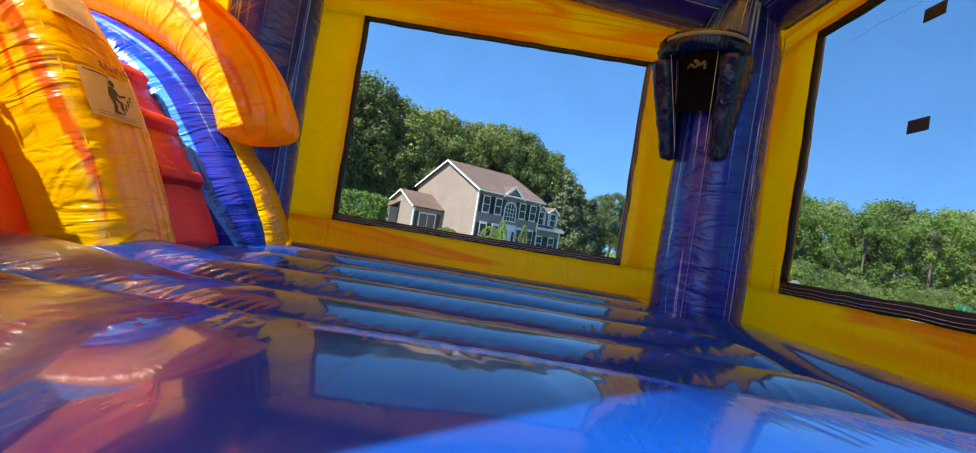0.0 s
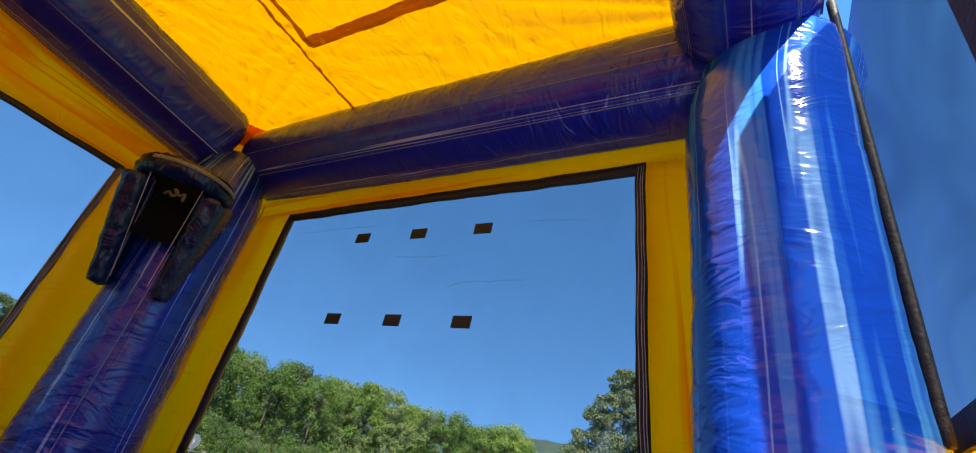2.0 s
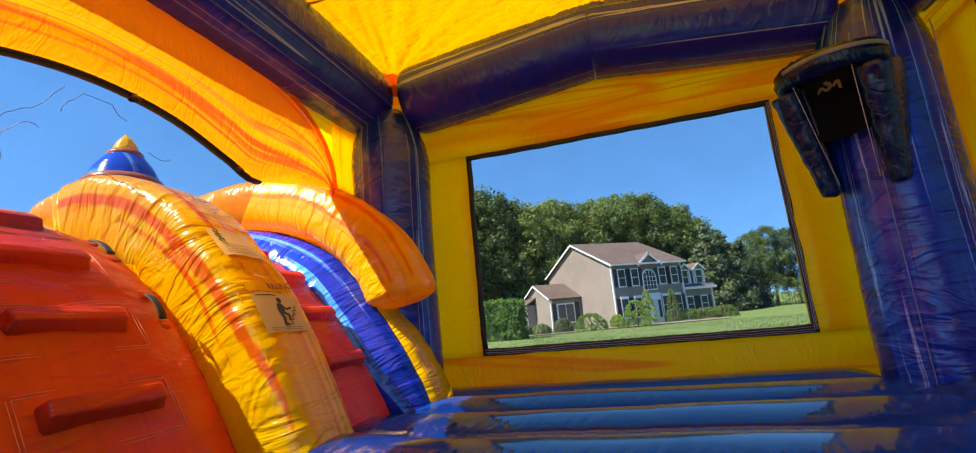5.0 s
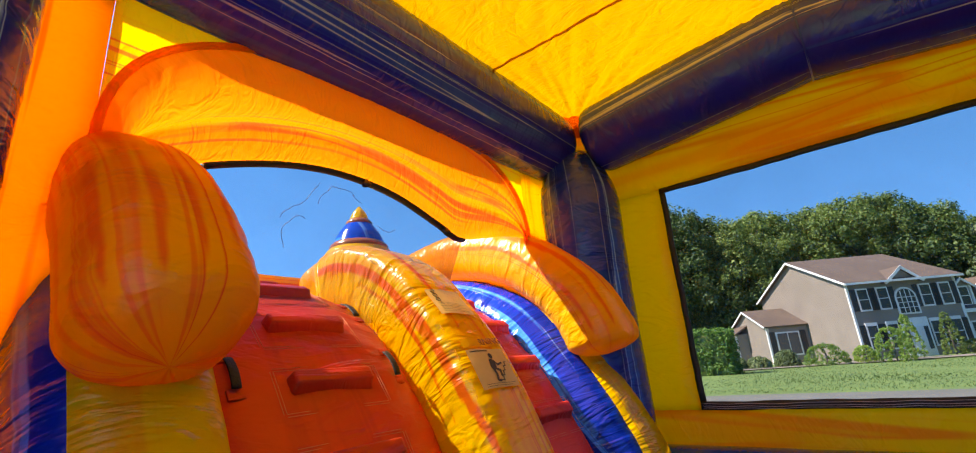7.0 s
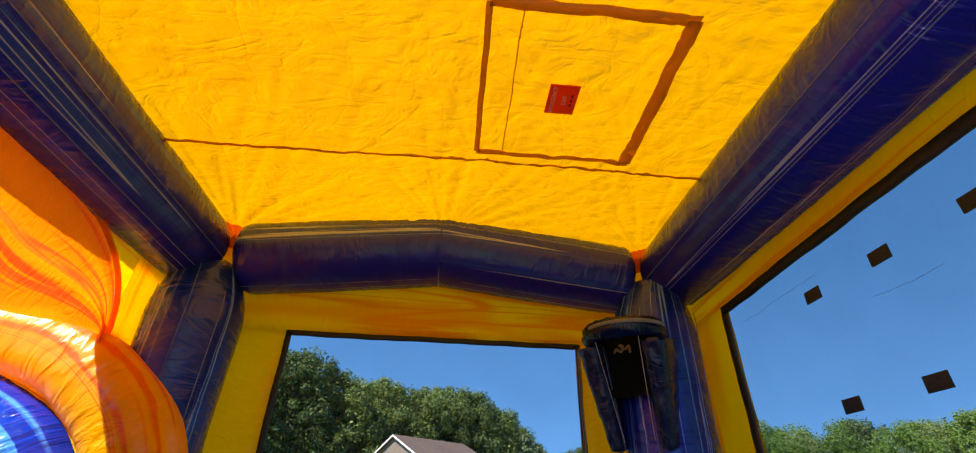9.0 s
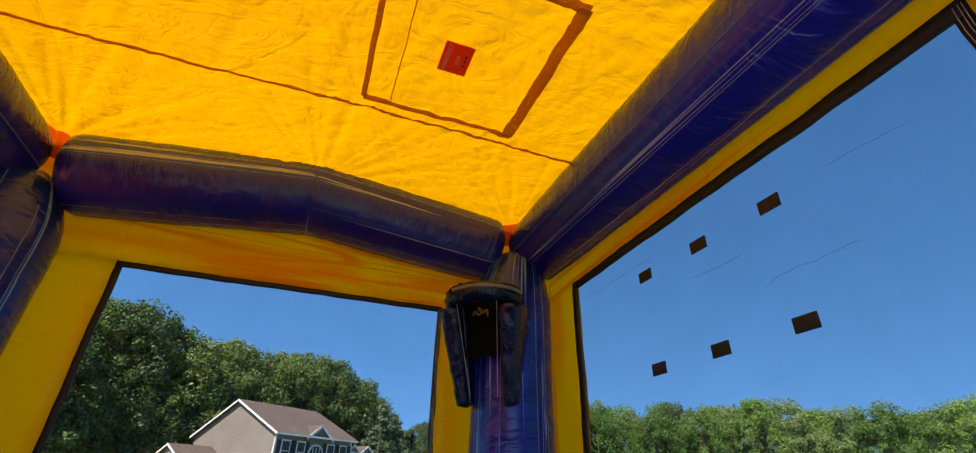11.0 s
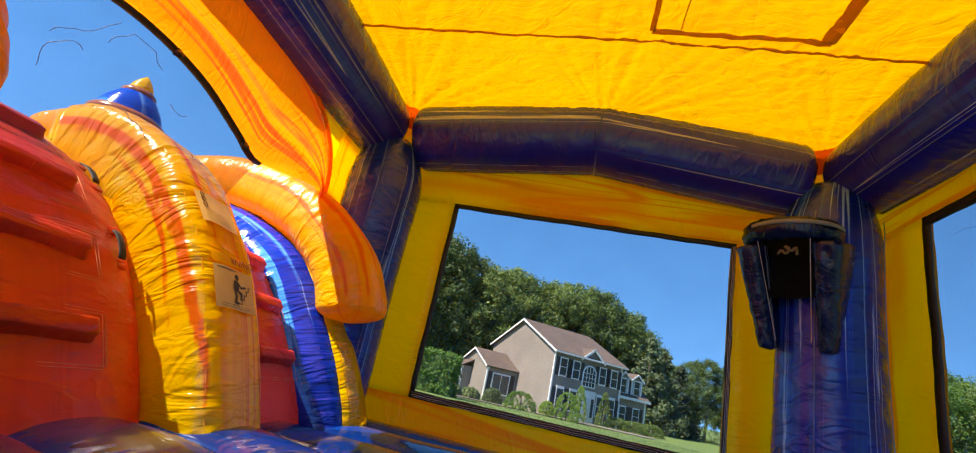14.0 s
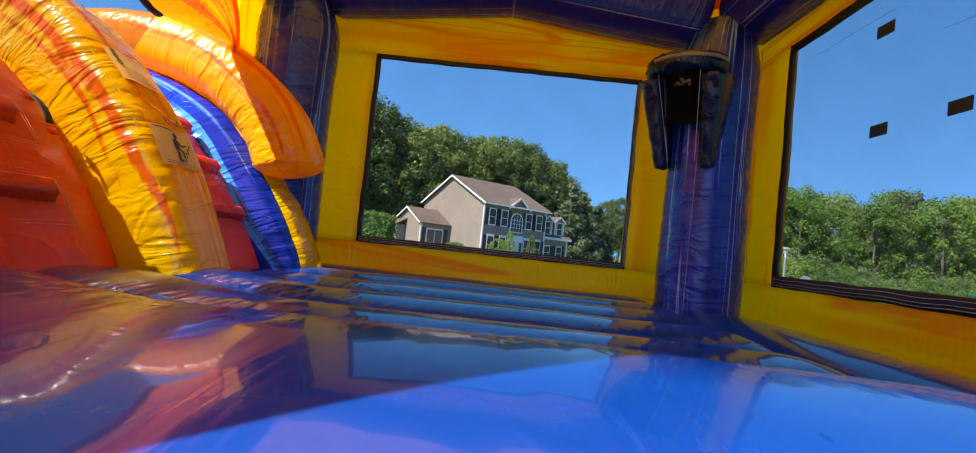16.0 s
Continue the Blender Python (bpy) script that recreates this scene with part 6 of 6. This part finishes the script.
# orange gussets where roof meets the posts
for x, sx in ((2.60, 1), (-0.60, -1)):
    bm = bmesh.new()
    uv = bm.loops.layers.uv.verify()
    a = [(x - sx * 0.15, 3.93, 2.54), (x + sx * 0.05, 3.73, 2.53), (x + sx * 0.07, 3.75, 2.34), (x - sx * 0.10, 3.93, 2.34)]
    f = bm.faces.new([bm.verts.new(p) for p in a])
    bmesh.ops.solidify(bm, geom=bm.faces[:], thickness=0.012)
    tagged(finish("corner_gusset", bm, M_GUSSET), "orange vinyl gusset between roof sheet and beams", "gusset", group="orange corner gussets")

# exit sign on the hatch
SX, SY = 1.62, 2.232
sz = min(roof_z(SX + a, SY + b) for a in (-0.08, 0, 0.08) for b in (-0.1, 0, 0.1)) - 0.012
sign = thing("exit_sign", "red-orange emergency exit label on the roof flap", "sign")
bm = box(SX - 0.075, SX + 0.075, SY - 0.095, SY + 0.095, sz - 0.003, sz + 0.003, 0.0)
part("plate", bm, M_SIGN, sign, smooth=False)


def lettering(text, size, m, mat, parent, name="lettering"):
    cu = bpy.data.curves.new(name, "FONT")
    cu.body, cu.size, cu.align_x, cu.align_y, cu.extrude = text, size, "CENTER", "CENTER", 0.0008
    ob = new("tmp_text", cu)
    dg = bpy.context.evaluated_depsgraph_get()
    me = bpy.data.meshes.new_from_object(ob.evaluated_get(dg))
    bpy.data.objects.remove(ob)
    me.transform(m)
    me.materials.clear()
    me.materials.append(mat)
    t = new(name, me)
    t.parent = parent
    return t


down = Matrix(((0, -1, 0), (-1, 0, 0), (0, 0, -1))).to_4x4()
for text, dx, size in (("EMERGENCY", -0.045, 0.030), ("EXIT", 0.012, 0.030)):
    m = down.copy()
    m.translation = (SX + dx, SY, sz - 0.0045)
    lettering(text, size, m, M_SIGN_TXT, sign)
for k in (-0.05, 0.0, 0.05):
    part("mark", box(SX + 0.042, SX + 0.052, SY + k * 0.6 - 0.008, SY + k * 0.6 + 0.008, sz - 0.0048, sz - 0.003), M_INK, sign, smooth=False)
part("fold", roof_strip(1.36, 1.72, 1.36, 2.70, 0.006, 0.004), M_CEIL, hatch)


# labels printed on the middle bolster
def on_mid(s, ang, lift=0.004):
    """Place, along and round directions on the middle bolster, s metres up it and ang round it."""
    pts = spline([(x, MID_Y, z) for x, z in MID], 0.022)
    i = max(1, min(len(pts) - 2, int(s / 0.022)))
    at = pts[i].lerp(pts[i + 1], min(1.0, s / 0.022 - i)) if s / 0.022 > i else pts[i]
    tan = (pts[i + 1] - pts[i - 1]).normalized()
    side = tan.cross(Vector((1, 0, 0.2))).normalized()
    top = side.cross(tan).normalized()
    r = MID_R + lift
    sq = (abs(math.cos(ang)) ** MID_SQUARE + abs(math.sin(ang)) ** MID_SQUARE) ** (-1 / MID_SQUARE) * (1 + 0.075 * max(0.0, 1 - abs(ang - math.radians(CREST)) / 0.8))
    rad = (side * math.cos(ang) * MID_WIDE + top * math.sin(ang)) * sq
    return at + rad * r, tan, rad


def wrap(s0, s1, a0, a1, lift, n=10):
    bm = bmesh.new()
    g = {}
    for i in range(n + 1):
        for j in range(n + 1):
            g[i, j] = bm.verts.new(on_mid(s0 + (s1 - s0) * i / n, a0 + (a1 - a0) * j / n, lift)[0])
    for i in range(n):
        for j in range(n):
            bm.faces.new((g[i, j], g[i + 1, j], g[i + 1, j + 1], g[i, j + 1]))
    bmesh.ops.recalc_face_normals(bm, faces=bm.faces[:])
    return bm


def label_art(lab, s0, s1, a0, a1, marks):
    """Ink marks on a label, in parts of its height and width."""
    for u0, u1, v0, v1 in marks:
        part("ink", wrap(s0 + (s1 - s0) * u0, s0 + (s1 - s0) * u1, a0 + (a1 - a0) * v0, a0 + (a1 - a0) * v1, 0.0155, 3), M_INK, lab)


WARN = (0.60, 0.79, math.radians(127), math.radians(68))
warn = part("warning_label", wrap(*WARN, 0.013), M_LABEL, mid_bolster, "tan printed warning label with a climbing figure sign")
label_art(warn, *WARN, [(0.92, 0.945, 0.06, 0.5), (0.09, 0.10, 0.08, 0.9), (0.045, 0.055, 0.08, 0.8)])


def stroke(lab, box_, pts, r):
    """A drawn line on a label: pts as parts of its height and width."""
    s0, s1, a0, a1 = box_
    line = [on_mid(s0 + (s1 - s0) * u, a0 + (a1 - a0) * v, 0.0175)[0] for u, v in pts]
    part("ink", sweep(spline(line, 0.008) if len(line) > 2 and r < 0.005 else line, r, 8, (0.6, 0.6), up=(0.3, 0.1, 1)), M_INK, lab)


def cut_out(lab, box_, pts):
    """A filled printed shape on a label; pts is its outline in parts of height and width, starting at its middle line."""
    s0, s1, a0, a1 = box_
    bm = bmesh.new()
    bm.faces.new([bm.verts.new(on_mid(s0 + (s1 - s0) * u, a0 + (a1 - a0) * v, 0.0165)[0]) for u, v in pts])
    bmesh.ops.triangulate(bm, faces=bm.faces[:])
    part("ink", bm, M_INK, lab)


def limb(lab, box_, pts, half):
    """A bent stroke of the printed figure, half as wide as told, as one strip."""
    for (u0, v0), (u1, v1) in zip(pts, pts[1:]):
        du, dv = u1 - u0, v1 - v0
        ln = math.hypot(du, dv)
        nu, nv, eu, ev = -dv / ln * half, du / ln * half, du / ln * half * 0.6, dv / ln * half * 0.6
        cut_out(lab, box_, [(u0 - nu - eu, v0 - nv - ev), (u0 + nu - eu, v0 + nv - ev), (u1 + nu + eu, v1 + nv + ev), (u1 - nu + eu, v1 - nv + ev)])


cut_out(warn, WARN, [(0.80 + 0.075 * math.cos(2 * math.pi * k / 14), 0.50 + 0.062 * math.sin(2 * math.pi * k / 14)) for k in range(14)])
cut_out(warn, WARN, [(0.70, 0.40), (0.72, 0.48), (0.66, 0.56), (0.46, 0.52), (0.44, 0.38), (0.55, 0.36)])
limb(warn, WARN, [(0.67, 0.52), (0.57, 0.60), (0.61, 0.74)], 0.024)
limb(warn, WARN, [(0.47, 0.47), (0.42, 0.60), (0.28, 0.58)], 0.033)
limb(warn, WARN, [(0.47, 0.42), (0.32, 0.44), (0.17, 0.40), (0.16, 0.47)], 0.033)
STAIR = ((0.17, 0.47), (0.17, 0.60), (0.29, 0.60), (0.29, 0.68), (0.41, 0.68), (0.41, 0.76), (0.53, 0.76), (0.53, 0.83), (0.63, 0.83), (0.63, 0.89))
limb(warn, WARN, STAIR, 0.012)
hl = part("warning_heading", wrap(0.805, 0.848, math.radians(127), math.radians(64), 0.008), M_BOLSTER_PLAIN, mid_bolster, "heading printed on the bolster")
p, tan, rad = on_mid(0.826, math.radians(94), 0.012)
rt = tan.cross(rad).normalized()
rad.normalize()
m = Matrix((rt, tan, rad)).transposed().to_4x4()
m.translation = p
lettering("WARNING", 0.05, m, M_PRINT, hl)
RULE = (0.98, 1.17, math.radians(127), math.radians(74))
rule = part("rules_label", wrap(*RULE, 0.013), M_LABEL, mid_bolster, "tan printed rules label with small round signs")
label_art(rule, *RULE, [(0.06 + 0.06 * k, 0.07 + 0.06 * k, 0.10, 0.88 - 0.1 * (k % 2)) for k in range(6)])
for u in (0.50, 0.69, 0.88):
    c = [on_mid(RULE[0] + (RULE[1] - RULE[0]) * u + 0.013 * math.sin(a), RULE[2] - math.radians(8) + 0.042 * math.cos(a), 0.0145)[0] for a in [2 * math.pi * k / 20 for k in range(21)]]
    part("round_sign", sweep(c, 0.0016, 6, (0, 0), up=(0.3, 0.2, 0.9)), M_INK, rule)
    stroke(rule, RULE, [(u - 0.03, 0.19), (u + 0.04, 0.24)], 0.003)
    for k in (-0.03, 0.03):
        stroke(rule, RULE, [(u + k, 0.42), (u + k, 0.85 + k)], 0.0012)
pts = [on_mid(0.12 + 0.03 * i, math.radians(CREST), -0.006)[0] for i in range(66)]
part("seam", sweep(pts, 0.0022, 6, (0, 0), up=(0, 1, 0)), M_BOLSTER_PLAIN, mid_bolster)

# entrance side
wall_south = thing("wall_south", "net wall with yellow vinyl strip beside the open entrance", "wall", kind="structure")
for x0, x1 in ((1.95, 2.95),):
    part("lower_strip", sheet((x1, SOUTH, -0.1), (x0 - x1, 0, 0), (0, 0, 0.85), 16, 12, 0.03, 0.012, rear=1), M_YELLOW, wall_south, back=M_YELLOW_BACK)
    bm = bmesh.new()
    uvl = bm.loops.layers.uv.verify()
    f = bm.faces.new([bm.verts.new(p) for p in ((x0, SOUTH, 0.75), (x1, SOUTH, 0.75), (x1, SOUTH, 2.3), (x0, SOUTH, 2.3))])
    for loop in f.loops:
        loop[uvl].uv = loop.vert.co.xz
    part("net", bm, M_NET_SIDE, wall_south, "blue-grey safety net")
    part("border", box(x0, x1, SOUTH + 0.004, SOUTH + 0.02, 0.72, 0.80, 0.003), M_BLACK, wall_south, "black webbing border", smooth=False)
for x in (1.95,):
    part("border", box(x - 0.04, x + 0.04, SOUTH + 0.004, SOUTH + 0.02, 0.8, 2.3, 0.003), M_BLACK, wall_south, "black webbing border", smooth=False)
# unseen panel added west of the entrance, sized to keep sun off the floor
part("side_strip", sheet((0.0, SOUTH, -0.1), (-0.95, 0, 0), (0, 0, 2.4), 16, 40, 0.03, 0.012, "v", rear=1), M_YELLOW, wall_south, back=M_YELLOW_BACK)
pts = [Vector((2.52, 0.195, 0.70 + 0.04 * i)) for i in range(40)]
part("border", sweep(pts, 0.016, 8, (0, 0), 1.4, up=(0, 1, 0)), M_BLACK, wall_south, "black webbing along the post")
